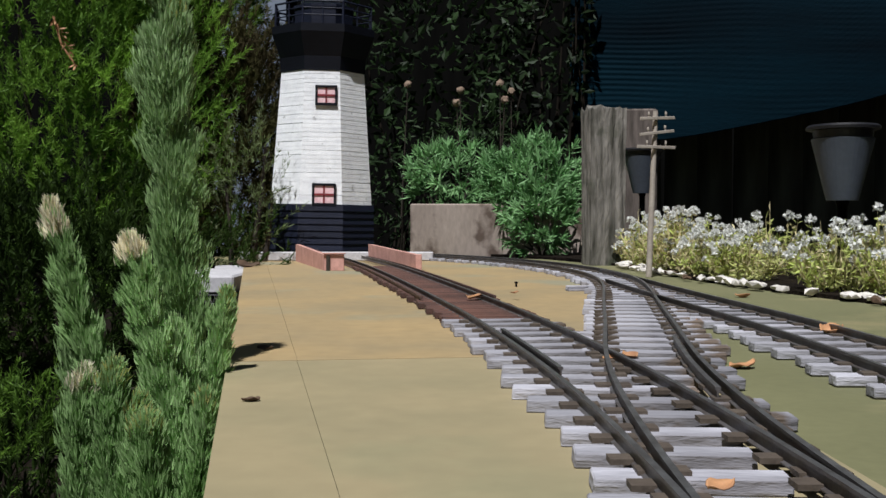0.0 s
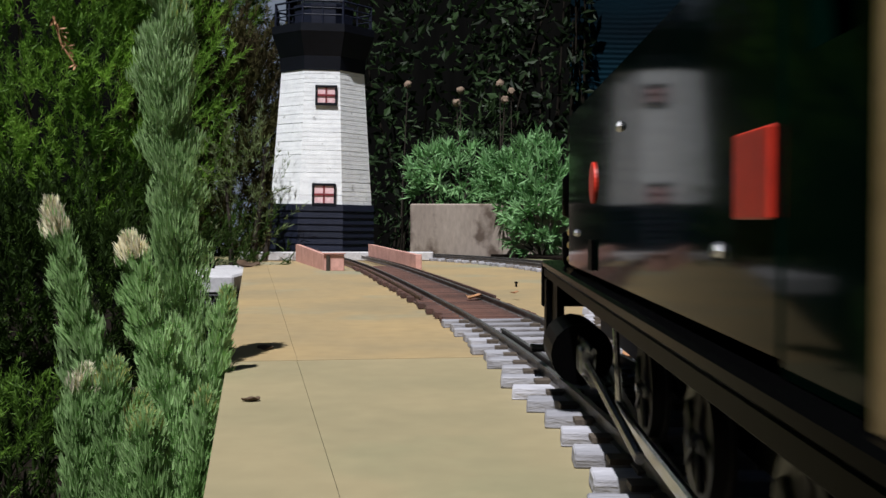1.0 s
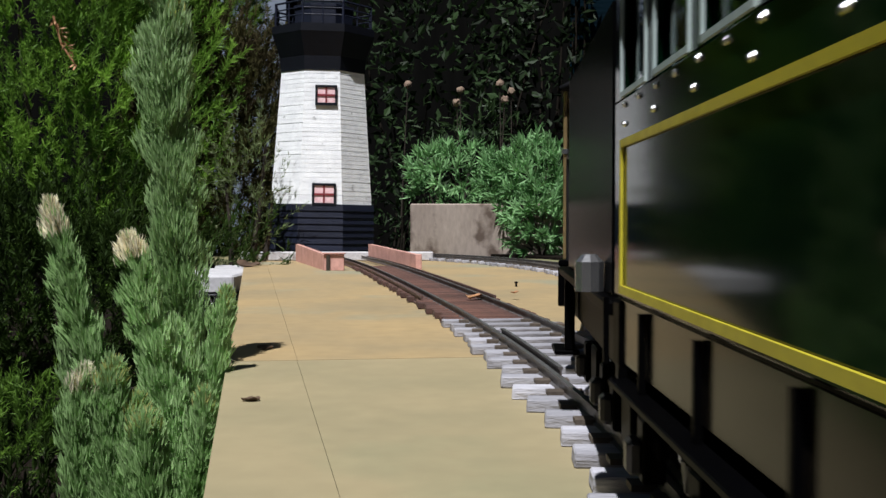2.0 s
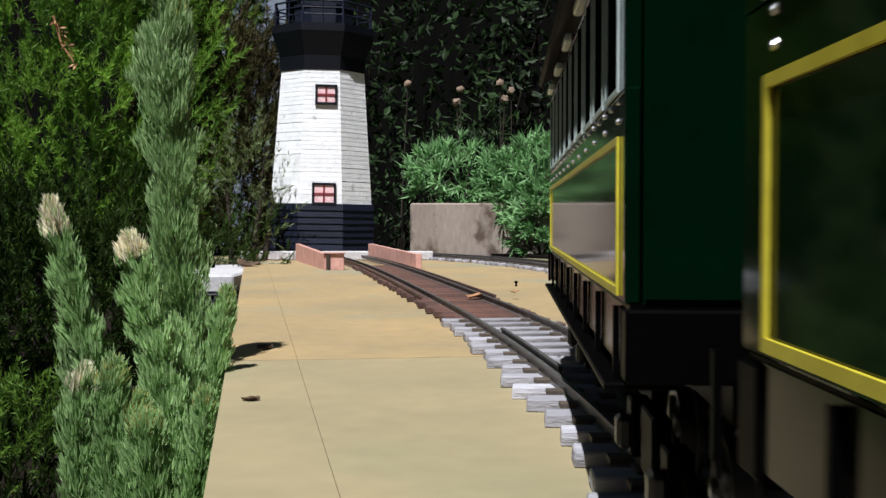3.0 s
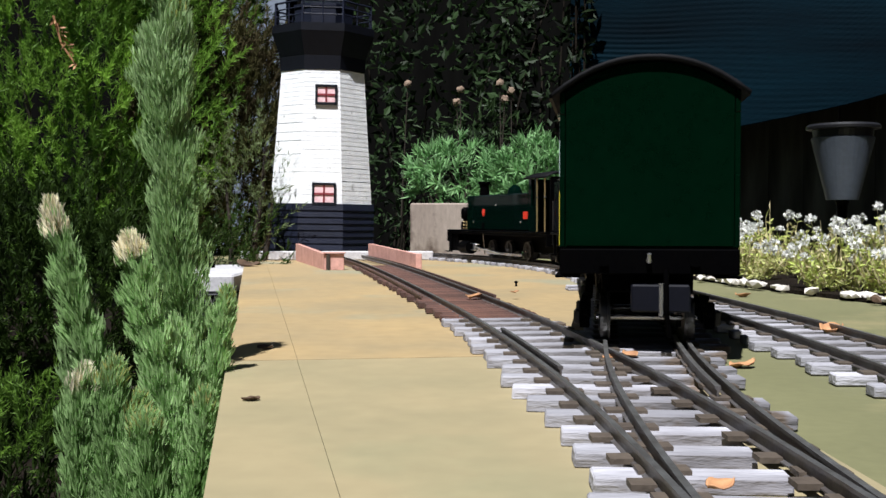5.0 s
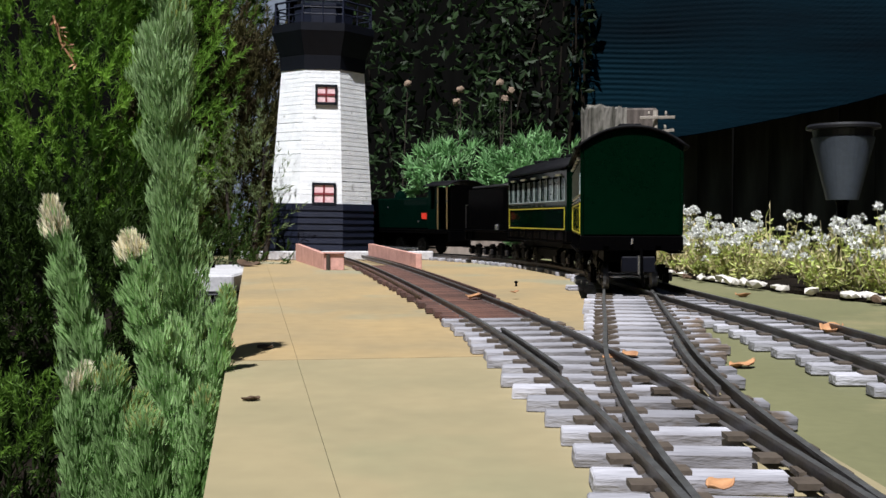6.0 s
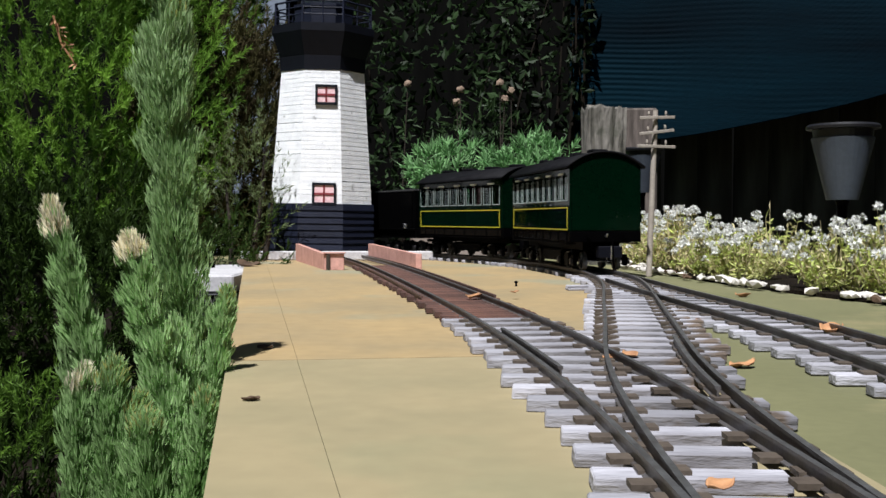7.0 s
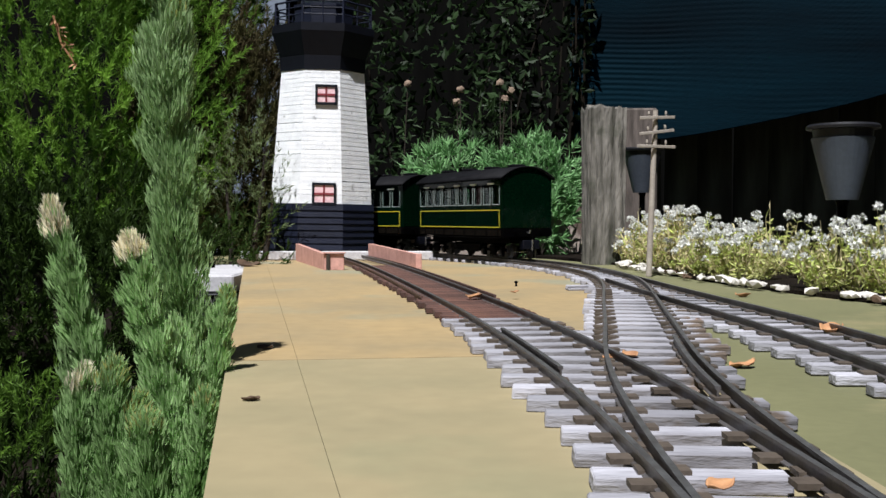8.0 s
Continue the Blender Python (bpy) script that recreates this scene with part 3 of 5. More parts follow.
def build_coach(label):
    root = empty("coach", pose(0, 0, 0), label, "model coach", "coaches of the train")
    L, W = 0.172, 0.0515
    zb, zp, zw0, zw1, ze, zt = 0.0675, 0.1004, 0.1095, 0.1425, 0.158, 0.179
    sets = []
    part("floor", boxes((-L, L, -W + 0.001, W - 0.001, 0.062, zb)), BLACK, root)
    for s in (-1, 1):
        # lower side with its raised panel and lining
        y0, y1 = sorted((s * W, s * (W - 0.003)))
        part("lower_side", boxes((-L, L, y0, y1, zb, zw0), bevel=0.0004), GREEN, root)
        part("upper_rail", boxes((-L, L, y0, y1, zw1 + 0.003, ze), bevel=0.0004), GREEN, root)
        n = 10
        pitch = (2 * L - 0.012) / n
        for k in range(n + 1):
            x = -L + 0.006 + k * pitch
            wide = 0.0055 if k in (0, n) else (0.0045 if k % 2 else 0.003)
            part("window_pillar", boxes((x - wide, x + wide, y0, y1, zw0, zw1 + 0.003)), GREEN, root)
        yo = sorted((s * (W + 0.0001), s * (W + 0.0007)))
        for k in range(n):
            x = -L + 0.006 + (k + 0.5) * pitch
            hw = pitch / 2 - 0.0042
            part("window_frame", boxes((x - hw - 0.0006, x - hw, *yo, zw0, zw1), (x + hw, x + hw + 0.0006, *yo, zw0, zw1),
                                       (x - hw, x + hw, *yo, zw0, zw0 + 0.0011)), FRAMEGREY, root, "pale lined window frame")
            pn = part("pane", boxes((x - hw, x + hw, *sorted((s * (W - 0.0018), s * (W - 0.0012))), zw0, zw1)), GLASS, root)
            pn.visible_shadow = False
        for k in range(5):
            x = -L + 0.006 + (2 * k + 1) * pitch
            part("ventilator_hood", boxes((x - 0.011, x + 0.011, *sorted((s * W, s * (W + 0.0028))), zw1 + 0.0035, zw1 + 0.0065), bevel=0.0006), CREAM, root, "pale window ventilator hood")
        xa, xb = -L + 0.0095, L - 0.0095
        w = 0.0013
        part("lining", boxes((xa, xb, *yo, zp - w, zp + w * 0.2), (xa, xb, *yo, zb + 0.001, zb + 0.001 + w * 1.3), (xa, xa + w, *yo, zb + 0.0026, zp - w), (xb - w, xb, *yo, zb + 0.0026, zp - w)),
             YELLOW, root, "yellow panel lining")
        for row, count in ((zw0 - 0.0016, 22), (zw0 - 0.0056, 12)):
            for k in range(count):
                x = -L + 0.012 + k * (2 * L - 0.024) / (count - 1)
                part("rivet", lathe([(0.0007, 0), (0.00055, 0.0005), (0.0002, 0.0007)], 8), STEEL, root).matrix_basis = Matrix.Translation((x, s * W, row)) @ pose(0, 0, 0, -90 * s)
        part("solebar", boxes((-L, L, *sorted((s * (W - 0.004), s * (W - 0.0008))), 0.053, zb - 0.0005), bevel=0.0004), SOLE, root, "glossy dark solebar")
        part("footboard", boxes((-L + 0.01, L - 0.01, *sorted((s * (W - 0.012), s * (W + 0.003))), 0.049, 0.0505), bevel=0.0003), BLACK, root)
        for k in range(9):
            x = -L + 0.016 + k * 0.0425
            part("step_iron", boxes((x - 0.0006, x + 0.0006, *sorted((s * (W - 0.0007), s * (W + 0.0006))), 0.0506, 0.066)), BLACK, root)
        part("truss_rod", rods(((-0.10, s * 0.03, 0.05), (-0.05, s * 0.03, 0.036), 0.001), ((-0.05, s * 0.03, 0.036), (0.05, s * 0.03, 0.036), 0.001), ((0.05, s * 0.03, 0.036), (0.10, s * 0.03, 0.05), 0.001)), BLACK, root)
    for e in (-1, 1):
        x = e * L - (0.003 if e > 0 else 0)
        part("end_wall", end_bm(x, W - 0.0035, zb, ze, zt - 0.004, 0.003), GREEN, root)
        part("end_beading", boxes((*sorted((e * L, e * (L + 0.0008))), -W + 0.004, W - 0.004, zb + 0.001, zb + 0.0024)), GREEN, root)
        part("buffer_beam", boxes((*sorted((e * (L - 0.006), e * (L + 0.002))), -W, W, 0.052, 0.0665), bevel=0.0006), BLACK, root)
        for s in (-1, 1):
            part("buffer", rods(((e * L, s * 0.026, 0.0615), (e * (L + 0.010), s * 0.026, 0.0615), 0.0028), ((e * (L + 0.010), s * 0.026, 0.0615), (e * (L + 0.0115), s * 0.026, 0.0615), 0.0048), seg=14), BLACKGLOSS, root)
        part("drawhook", rods(((e * L, 0, 0.060), (e * (L + 0.008), 0, 0.060), 0.0016), ((e * (L + 0.008), 0, 0.0596), (e * (L + 0.010), 0, 0.064), 0.0013)), STEEL, root, "bright steel drawhook")
        part("coupler_plate", boxes((*sorted((e * (L - 0.012), e * (L + 0.004))), -0.024, 0.010, 0.030, 0.046), bevel=0.001), COUPLER, root, "dark slate coupling plate")
        part("coupler_link", rods(((e * (L + 0.006), 0.007 * -1, 0.047), (e * (L + 0.006), 0.007 * -1, 0.028), 0.0014)), STEEL, root)
        part("brake_hose", rods(((e * (L + 0.002), -0.010, 0.055), (e * (L + 0.006), -0.010, 0.030), 0.0016), ((e * (L + 0.006), -0.010, 0.030), (e * (L + 0.003), -0.012, 0.016), 0.0016)), BLACK, root)
        bogie(root, e * 0.115, sets)
    part("drawbar", boxes((L + 0.004, L + 0.06, -0.004, 0.004, 0.036, 0.042), bevel=0.0008), BLACK, root)
    part("roof", roof_bm(-L - 0.004, L + 0.004, W + 0.0055, ze - 0.001, zt), ROOF, root, "black arched roof", True)
    for k in range(4):
        part("roof_ventilator", boxes((-0.135 + k * 0.09 - 0.012, -0.135 + k * 0.09 + 0.012, -0.012, 0.012, zt - 0.0006, zt + 0.004), bevel=0.0012), ROOF, root)
    part("gutter", boxes((-L - 0.004, L + 0.004, W + 0.0045, W + 0.0062, ze - 0.0035, ze - 0.0012)), BLACK, root)
    part("underframe", boxes((-L + 0.016, L - 0.016, -0.027, 0.027, 0.040, 0.0618), (-0.05, 0.05, -0.029, 0.029, 0.024, 0.0395), bevel=0.001), BLACK, root)
    part("partition", boxes((-0.06, -0.058, -W + 0.0035, W - 0.0035, zb, ze - 0.002)), BARK, root)
    return root, sets


def build_tender():
    root = empty("tender", pose(0, 0, 0), "glossy black four-axle tender behind the engine", "model tender")
    L, W = 0.090, 0.047
    sets = []
    part("frame", boxes((-L, L, -W + 0.003, W - 0.003, 0.044, 0.0607), bevel=0.001), BLACK, root)
    part("running_board", boxes((-L - 0.002, L + 0.002, -W - 0.003, W + 0.003, 0.0610, 0.0644), bevel=0.0006), BLACK, root)
    bm = bmesh.new()
    box(bm, -L + 0.006, L - 0.008, -W, W, 0.0646, 0.139)
    es = [e for e in bm.edges if abs(e.verts[0].co.z - e.verts[1].co.z) > 0.05]
    bmesh.ops.bevel(bm, geom=es, offset=0.006, segments=3, affect="EDGES")
    part("tank", bm, BLACKGLOSS, root)
    bm = boxes((-L + 0.010, L - 0.02, -W + 0.003, W - 0.003, 0.1392, 0.146), bevel=0.003)
    for v in bm.verts:
        if v.co.z > 0.141:
            v.co.z += 0.004 * noise.noise(v.co * 60)
    part("coal_load", bm, COAL, root, "heap of black coal")
    part("grab_rail", rods(((L + 0.001, W - 0.001, 0.067), (L + 0.001, W - 0.001, 0.110), 0.0011), ((L - 0.008, W - 0.001, 0.110), (L + 0.001, W - 0.001, 0.110), 0.0011)), WHEELBLACK, root, "dull steel grab rail")
    part("footstep", boxes((L - 0.022, L + 0.002, W - 0.004, W + 0.006, 0.030, 0.032), (L - 0.022, L - 0.019, W - 0.002, W + 0.002, 0.032, 0.0608), bevel=0.0005), BLACK, root)
    for e in (-1, 1):
        part("buffer_beam", boxes((*sorted((e * (L - 0.003), e * (L + 0.003))), -W, W, 0.045, 0.0605), bevel=0.0006), BLACK, root)
        bogie(root, e * 0.048, sets)
    part("lamp", lathe([(0.004, 0), (0.004, 0.008), (0.002, 0.010)], 10), STEEL, root, "small bright lamp").matrix_basis = pose(-L + 0.03, W + 0.004, 0.0646)
    part("filler", lathe([(0.010, 0.1462), (0.010, 0.150), (0.004, 0.152)], 14), BLACK, root)
    return root, sets


def build_engine():
    root = empty("locomotive", pose(0, 0, 0), "dark green model tank engine with black running gear and brass handrails", "model locomotive")
    W = 0.0445
    F, R = 0.235, -0.205
    N = F + 0.022
    sets = []
    part("frame", boxes((R + 0.02, N - 0.004, -0.019, 0.019, 0.028, 0.0600)), BLACK, root)
    part("running_board", boxes((R, N, -W - 0.004, W + 0.004, 0.0600, 0.0635), bevel=0.0008), BLACKGLOSS, root, "black running board with a shiny edge")
    for s in (-1, 1):
        part("valance", boxes((R, N, *sorted((s * (W + 0.0005), s * (W + 0.0032))), 0.0555, 0.0599), bevel=0.0005), BLACK, root)
        part("side_tank", boxes((R + 0.075, F - 0.077, *sorted((s * W, s * (W - 0.018))), 0.0637, 0.128), bevel=0.0022), LOCOGREEN, root, "glossy dark green side tank")
        part("cab_side", boxes((R + 0.046, R + 0.0748, *sorted((s * W, s * (W - 0.003))), 0.0637, 0.104), (R + 0.046, R + 0.051, *sorted((s * W, s * (W - 0.003))), 0.104, 0.153),
                               (R + 0.066, R + 0.0748, *sorted((s * W, s * (W - 0.003))), 0.104, 0.153)), LOCOGREEN, root)
        part("red_plate", boxes((R + 0.078, R + 0.096, *sorted((s * (W + 0.0002), s * (W + 0.0012))), 0.084, 0.0965), bevel=0.0003), RED, root, "plain bright red plate")
        part("number_plate", boxes((F - 0.167, F - 0.157, *sorted((s * (W + 0.0002), s * (W + 0.0012))), 0.0675, 0.0775), bevel=0.0003), BLACK, root)
        part("red_disc", lathe([(0.0068, 0), (0.0068, 0.0007), (0.0062, 0.0009)], 28), RED, root, "plain round red disc").matrix_basis = Matrix.Translation((F - 0.163, s * W, 0.096)) @ pose(0, 0, 0, -90 * s)
        for k in range(3):
            part("tank_rivet", lathe([(0.0016, 0), (0.0012, 0.0012), (0.0004, 0.0016)], 8), STEEL, root).matrix_basis = Matrix.Translation((F - 0.112 - k * 0.11, s * W, 0.079 + 0.03 * (k % 2))) @ pose(0, 0, 0, -90 * s)
        for x in (R + 0.040, R + 0.010):
            part("handrail", rods(((x, s * (W + 0.001), 0.0637), (x, s * (W + 0.001), 0.150), 0.0011)), BRASS, root, "vertical brass cab handrail")
            part("handrail_knob", rods(((x, s * (W + 0.001), 0.118), (x, s * (W + 0.001), 0.1205), 0.002), seg=12), STEEL, root)
        part("cylinder", rods(((F - 0.090, s * 0.040, 0.030), (F - 0.045, s * 0.040, 0.030), 0.0125), seg=20), BLACK, root)
        part("cylinder_cover", rods(((F - 0.045, s * 0.040, 0.030), (F - 0.042, s * 0.040, 0.030), 0.010), seg=20), STEEL, root)
        part("crosshead", boxes((F - 0.118, F - 0.105, s * 0.041 - 0.003, s * 0.041 + 0.003, 0.026, 0.036), bevel=0.0008), STEEL, root)
        part("slide_bar", rods(((F - 0.135, s * 0.041, 0.037), (F - 0.090, s * 0.041, 0.037), 0.0012), ((F - 0.135, s * 0.041, 0.025), (F - 0.090, s * 0.041, 0.025), 0.0012)), STEEL, root)
        part("coupling_rod", boxes((-0.085, 0.075, s * 0.0365 - 0.0012, s * 0.0365 + 0.0012, 0.020, 0.0245), bevel=0.0006), STEEL, root, "bright steel coupling rod")
        part("connecting_rod", rods(((F - 0.112, s * 0.041, 0.031), (0.0, s * 0.041, 0.0225), 0.0016)), STEEL, root)
        part("front_apron", boxes((N - 0.05, N - 0.0035, *sorted((s * (W + 0.0004), s * (W - 0.003))), 0.022, 0.0599), bevel=0.0005), BLACK, root)
        part("steps", boxes((N - 0.018, N - 0.004, *sorted((s * W, s * (W + 0.003))), 0.020, 0.0545), (N - 0.020, N - 0.002, *sorted((s * W, s * (W + 0.010))), 0.019, 0.021), bevel=0.0004), BLACK, root)
        part("sand_pipe", rods(((0.10, s * 0.034, 0.0600), (0.098, s * 0.032, 0.018), 0.0012)), STEEL, root)
    pump = part("air_pump", lathe([(0.0075, 0.0637), (0.0085, 0.066), (0.0085, 0.078), (0.0045, 0.080), (0.0045, 0.084), (0.0085, 0.086), (0.0085, 0.102), (0.004, 0.107)], 18), BLACK, root, "black upright air pump", True)
    pump.matrix_basis = pose(F - 0.043, W - 0.009, 0)
    for a in (-1.50, -0.90):
        for z in (0.0668, 0.0728, 0.0785):
            bm = bmesh.new()
            bmesh.ops.create_icosphere(bm, subdivisions=2, radius=0.0017, matrix=Matrix.Translation((0.0088 * math.sin(a), 0.0088 * math.cos(a), z)))
            part("pump_fitting", bm, BRASS, pump, "bright brass pump fitting", True)
    for x in (-0.085, -0.005, 0.075):
        sets.append((wheelset(root, x, 0.012 + 0.0165, 0.0165, WHEELBLACK), 0.0165))
    part("boiler", rods(((R + 0.08, 0, 0.097), (F - 0.028, 0, 0.097), 0.027), seg=28), BLACK, root, "", True)
    part("smokebox_door", lathe([(0.026, 0), (0.025, 0.002), (0.014, 0.005), (0.003, 0.007)], 24), BLACK, root).matrix_basis = Matrix.Translation((F - 0.028, 0, 0.097)) @ pose(0, 0, 0, 0, 90)
    part("chimney", lathe([(0.015, 0.120), (0.0105, 0.127), (0.009, 0.148), (0.0125, 0.153), (0.0125, 0.157), (0.008, 0.157)], 20), BLACK, root).matrix_basis = pose(F - 0.055, 0, 0)
    part("dome", lathe([(0.016, 0.118), (0.014, 0.132), (0.011, 0.141), (0.004, 0.146)], 20), LOCOGREEN, root, "dark green steam dome", True).matrix_basis = pose(0.03, 0, 0)
    part("cab_front", boxes((R + 0.072, R + 0.0748, -W + 0.0032, W - 0.0032, 0.0637, 0.150)), LOCOGREEN, root)
    part("cab_rear", boxes((R + 0.004, R + 0.007, -W + 0.006, W - 0.006, 0.0637, 0.152)), BLACK, root)
    part("cab_roof", roof_bm(R + 0.002, R + 0.086, W + 0.004, 0.152, 0.163), ROOF, root, "black arched cab roof", True)
    part("front_beam", boxes((N - 0.003, N + 0.004, -W - 0.004, W + 0.004, 0.040, 0.0630), bevel=0.0006), BLACK, root)
    part("rear_beam", boxes((R - 0.004, R + 0.003, -W - 0.004, W + 0.004, 0.040, 0.0597), bevel=0.0006), BLACK, root)
    for s in (-1, 1):
        part("buffer", rods(((N + 0.004, s * 0.026, 0.048), (N + 0.014, s * 0.026, 0.048), 0.003), ((N + 0.014, s * 0.026, 0.048), (N + 0.016, s * 0.026, 0.048), 0.0058), seg=14), BLACK, root)
    return root, sets


# one thin pane of real glass
GLASS = bpy.data.materials.new("coach_glass")
GLASS.use_nodes = True
_n = GLASS.node_tree.nodes
_n["Principled BSDF"].inputs["Base Color"].default_value = (0.45, 0.60, 0.62, 1)
_n["Principled BSDF"].inputs["Transmission Weight"].default_value = 1.0
_n["Principled BSDF"].inputs["Roughness"].default_value = 0.02
_n["Principled BSDF"].inputs["IOR"].default_value = 1.2
SOLE = mat("solebar_brown", (0.008, 0.0065, 0.005), (0.006, 0.005, 0.004), 0.16, scale=60, fine=300, bump=0.0, ior=1.19)
COUPLER = mat("slate_metal", (0.004, 0.0045, 0.009), (0.003, 0.0035, 0.007), 0.5, scale=60, fine=300, bump=0.05, ior=1.25)
COAL = mat("coal", (0.010, 0.010, 0.011), (0.006, 0.006, 0.006), 0.5, scale=90, fine=260, bump=1.0, depth=0.004)
WHEELGREY = mat("wheel_steel", (0.09, 0.09, 0.095), (0.05, 0.05, 0.05), 0.4, metal=0.6, scale=60, fine=300, bump=0.05)
WHEELBLACK = mat("wheel_dark", (0.03, 0.028, 0.03), (0.02, 0.018, 0.02), 0.4, metal=0.5, scale=60, fine=300, bump=0.05)

rear_coach, rear_sets = build_coach("dark green panelled coach with yellow lining ending the train")
lead_coach, lead_sets = build_coach("dark green panelled coach with yellow lining behind the tender")
tender, tender_sets = build_tender()
engine, engine_sets = build_engine()


# ---- foliage ----
RNG = np.random.default_rng(7)


def unit(v):
    return v / np.maximum(np.linalg.norm(v, axis=1, keepdims=True), 1e-9)


def blade_mesh(name, base, way, length, width, curl=0.0, slot=None, mats=()):
    """Many small leaves, each a creased diamond from base along way."""
    n = len(base)
    side = unit(np.cross(way, RNG.normal(size=(n, 3))))
    up = np.cross(side, way)
    L, Wd = np.broadcast_to(length, n)[:, None], np.broadcast_to(width, n)[:, None]
    mid = base + way * L * 0.5 + up * L * curl
    tip = base + way * L
    co = np.stack([base, mid + side * Wd / 2, tip, mid - side * Wd / 2], 1).reshape(-1, 3)
    idx = np.arange(n)[:, None] * 4
    faces = np.concatenate([idx + [0, 1, 2], idx + [0, 2, 3]], 1).reshape(-1, 3)
    me = bpy.data.meshes.new(name)
    me.from_pydata(co.tolist(), [], faces.tolist())
    for m in mats:
        me.materials.append(m)
    if slot is not None:
        me.polygons.foreach_set("material_index", np.repeat(slot, 2).astype(np.int32))
    me.update()
    return me


def hang(name, me, parent, label="", kind=""):
    ob = new(name, me)
    ob.parent = parent
    return tagged(ob, label, kind=kind)


def shell(n, centre, radii, rough=0.25, low=-1.0, fill=0.35, front=1.0):
    """Uneven points in the outer part of an ellipsoid."""
    d = unit(RNG.normal(size=(n * 4, 3)))
    d = d[(d[:, 2] > low) & (d[:, 1] < front)][:n]
    bump = np.array([noise.noise(Vector(q) * 2.6 + Vector(centre) * 3) for q in d.tolist()])
    r = (1 + rough * bump * 1.6) * (1 - fill * RNG.random(len(d)) ** 1.5)
    return np.array(centre) + d * r[:, None] * np.array(radii), d


def sprays(points, out, twigs, needles, size, leaf, wide, up=1.0, spread=0.45):
    """Feathery sprays: a short axis with needles set along it."""
    n = len(points)
    axis = unit(out * 0.8 + np.array([0, 0, up]) + RNG.normal(size=(n, 3)) * 0.35)
    t = RNG.random((n, needles, 1)) ** 0.8
    ln = size * (0.6 + 0.8 * RNG.random((n, 1, 1)))
    base = points[:, None] + axis[:, None] * t * ln
    way = axis[:, None] + RNG.normal(size=(n, needles, 3)) * spread
    way = unit(way.reshape(-1, 3))
    base = base.reshape(-1, 3)
    return base, way, leaf * (0.6 + 0.7 * RNG.random(len(base))), wide


def limbs_bm(base, tips, r0):
    bm = bmesh.new()
    for tip in tips:
        a, b = Vector(base), Vector(tip)
        prev, n = a, 4
        for k in range(1, n + 1):
            q = a.lerp(b, k / n) + Vector((random.uniform(-1, 1), random.uniform(-1, 1), 0)) * 0.02 * (b - a).length
            rod(bm, prev, q, r0 * (1 - 0.8 * (k - 1) / n), r0 * (1 - 0.8 * k / n), seg=6)
            prev = q
    return bm


def conifer(name, label, foot, centre, radii, count, size=0.075, mats=None, needles=56, leaf=0.018, wide=0.0024, limbs=7, fill=0.5, rough=0.3):
    root = empty(name, pose(0, 0, 0), label, "shrub")
    pts, out = shell(count, centre, radii, rough=rough, low=-0.85, fill=fill, front=0.35)
    b, w, l, wd = sprays(pts, out, 0, needles, size, leaf, wide)
    hang("crown", blade_mesh("crown", b, w, l, wd, 0.0, mats=[mats or CONIFER]), root, kind="stuff")
    tips = [tuple(pts[k]) for k in range(0, len(pts), max(1, len(pts) // limbs))][:limbs]
    part("trunk", limbs_bm(foot, tips, 0.012), BARK, root)["kind"] = "stuff"
    return root


def build_sprig(root, pts, r0, r1, count, tipcol, leaf=0.0085):
    """A woolly upright shoot: a stem densely set with soft needles."""
    line = [Vector(p) for p in pts]
    count = int(count * 5.0)
    n = 24
    axis = []
    for k in range(n + 1):
        t = k / n * (len(line) - 1)
        i = min(int(t), len(line) - 2)
        f = t - i
        if len(line) == 3:
            u = k / n
            axis.append(line[0] * (1 - u) ** 2 + (2 * line[1] - (line[0] + line[2]) / 2) * 2 * u * (1 - u) + line[2] * u ** 2)
        else:
            axis.append(line[i].lerp(line[i + 1], f))
    bm = bmesh.new()
    for k in range(n):
        rod(bm, axis[k], axis[k + 1], 0.0026 * (1 - 0.6 * k / n), 0.0026 * (1 - 0.6 * (k + 1) / n), seg=6)
    part("stem", bm, BARK, root)
    ax = np.array([tuple(q) for q in axis])
    t = RNG.random(count)
    pos = np.stack([np.interp(t * n, np.arange(n + 1), ax[:, k]) for k in range(3)], 1)
    d = np.gradient(ax, axis=0)
    tan = unit(np.stack([np.interp(t * n, np.arange(n + 1), d[:, k]) for k in range(3)], 1))
    rad = RNG.normal(size=(count, 3))
    rad = unit(rad - (rad * tan).sum(1)[:, None] * tan)
    ang = np.arctan2(rad[:, 1], rad[:, 0])
    wob = 0.76 + 0.80 * np.array([noise.noise(Vector((math.cos(a) * 1.2, math.sin(a) * 1.2, s * 17 + pts[0][0] * 40))) for a, s in zip(ang, t)])
    r = (r0 + (r1 - r0) * t) * np.clip(wob, 0.3, 1.3) * np.clip((1.02 - t) * 14, 0.25, 1)
    inner = RNG.random(count) ** 0.55
    base = pos + rad * (r * inner)[:, None]
    way = unit(tan * 1.0 + rad * 0.34 + RNG.normal(size=(count, 3)) * 0.16)
    slot = ((t > 0.90) & (RNG.random(count) < tipcol)).astype(int)
    hang("foliage", blade_mesh("foliage", base - way * leaf * 0.5, way, leaf * (0.5 + 0.6 * RNG.random(count)), 0.00115, 0.05, slot, [WOOLLY, WOOLTIP if tipcol > 0.5 else WOOLYELLOW]), root, kind="stuff")


def at(u, v, y):
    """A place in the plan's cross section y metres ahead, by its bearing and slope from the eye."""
    return Vector(((u - 784) / 1800 * y, y, 0.084 - (v - 388) / 1800 * y))


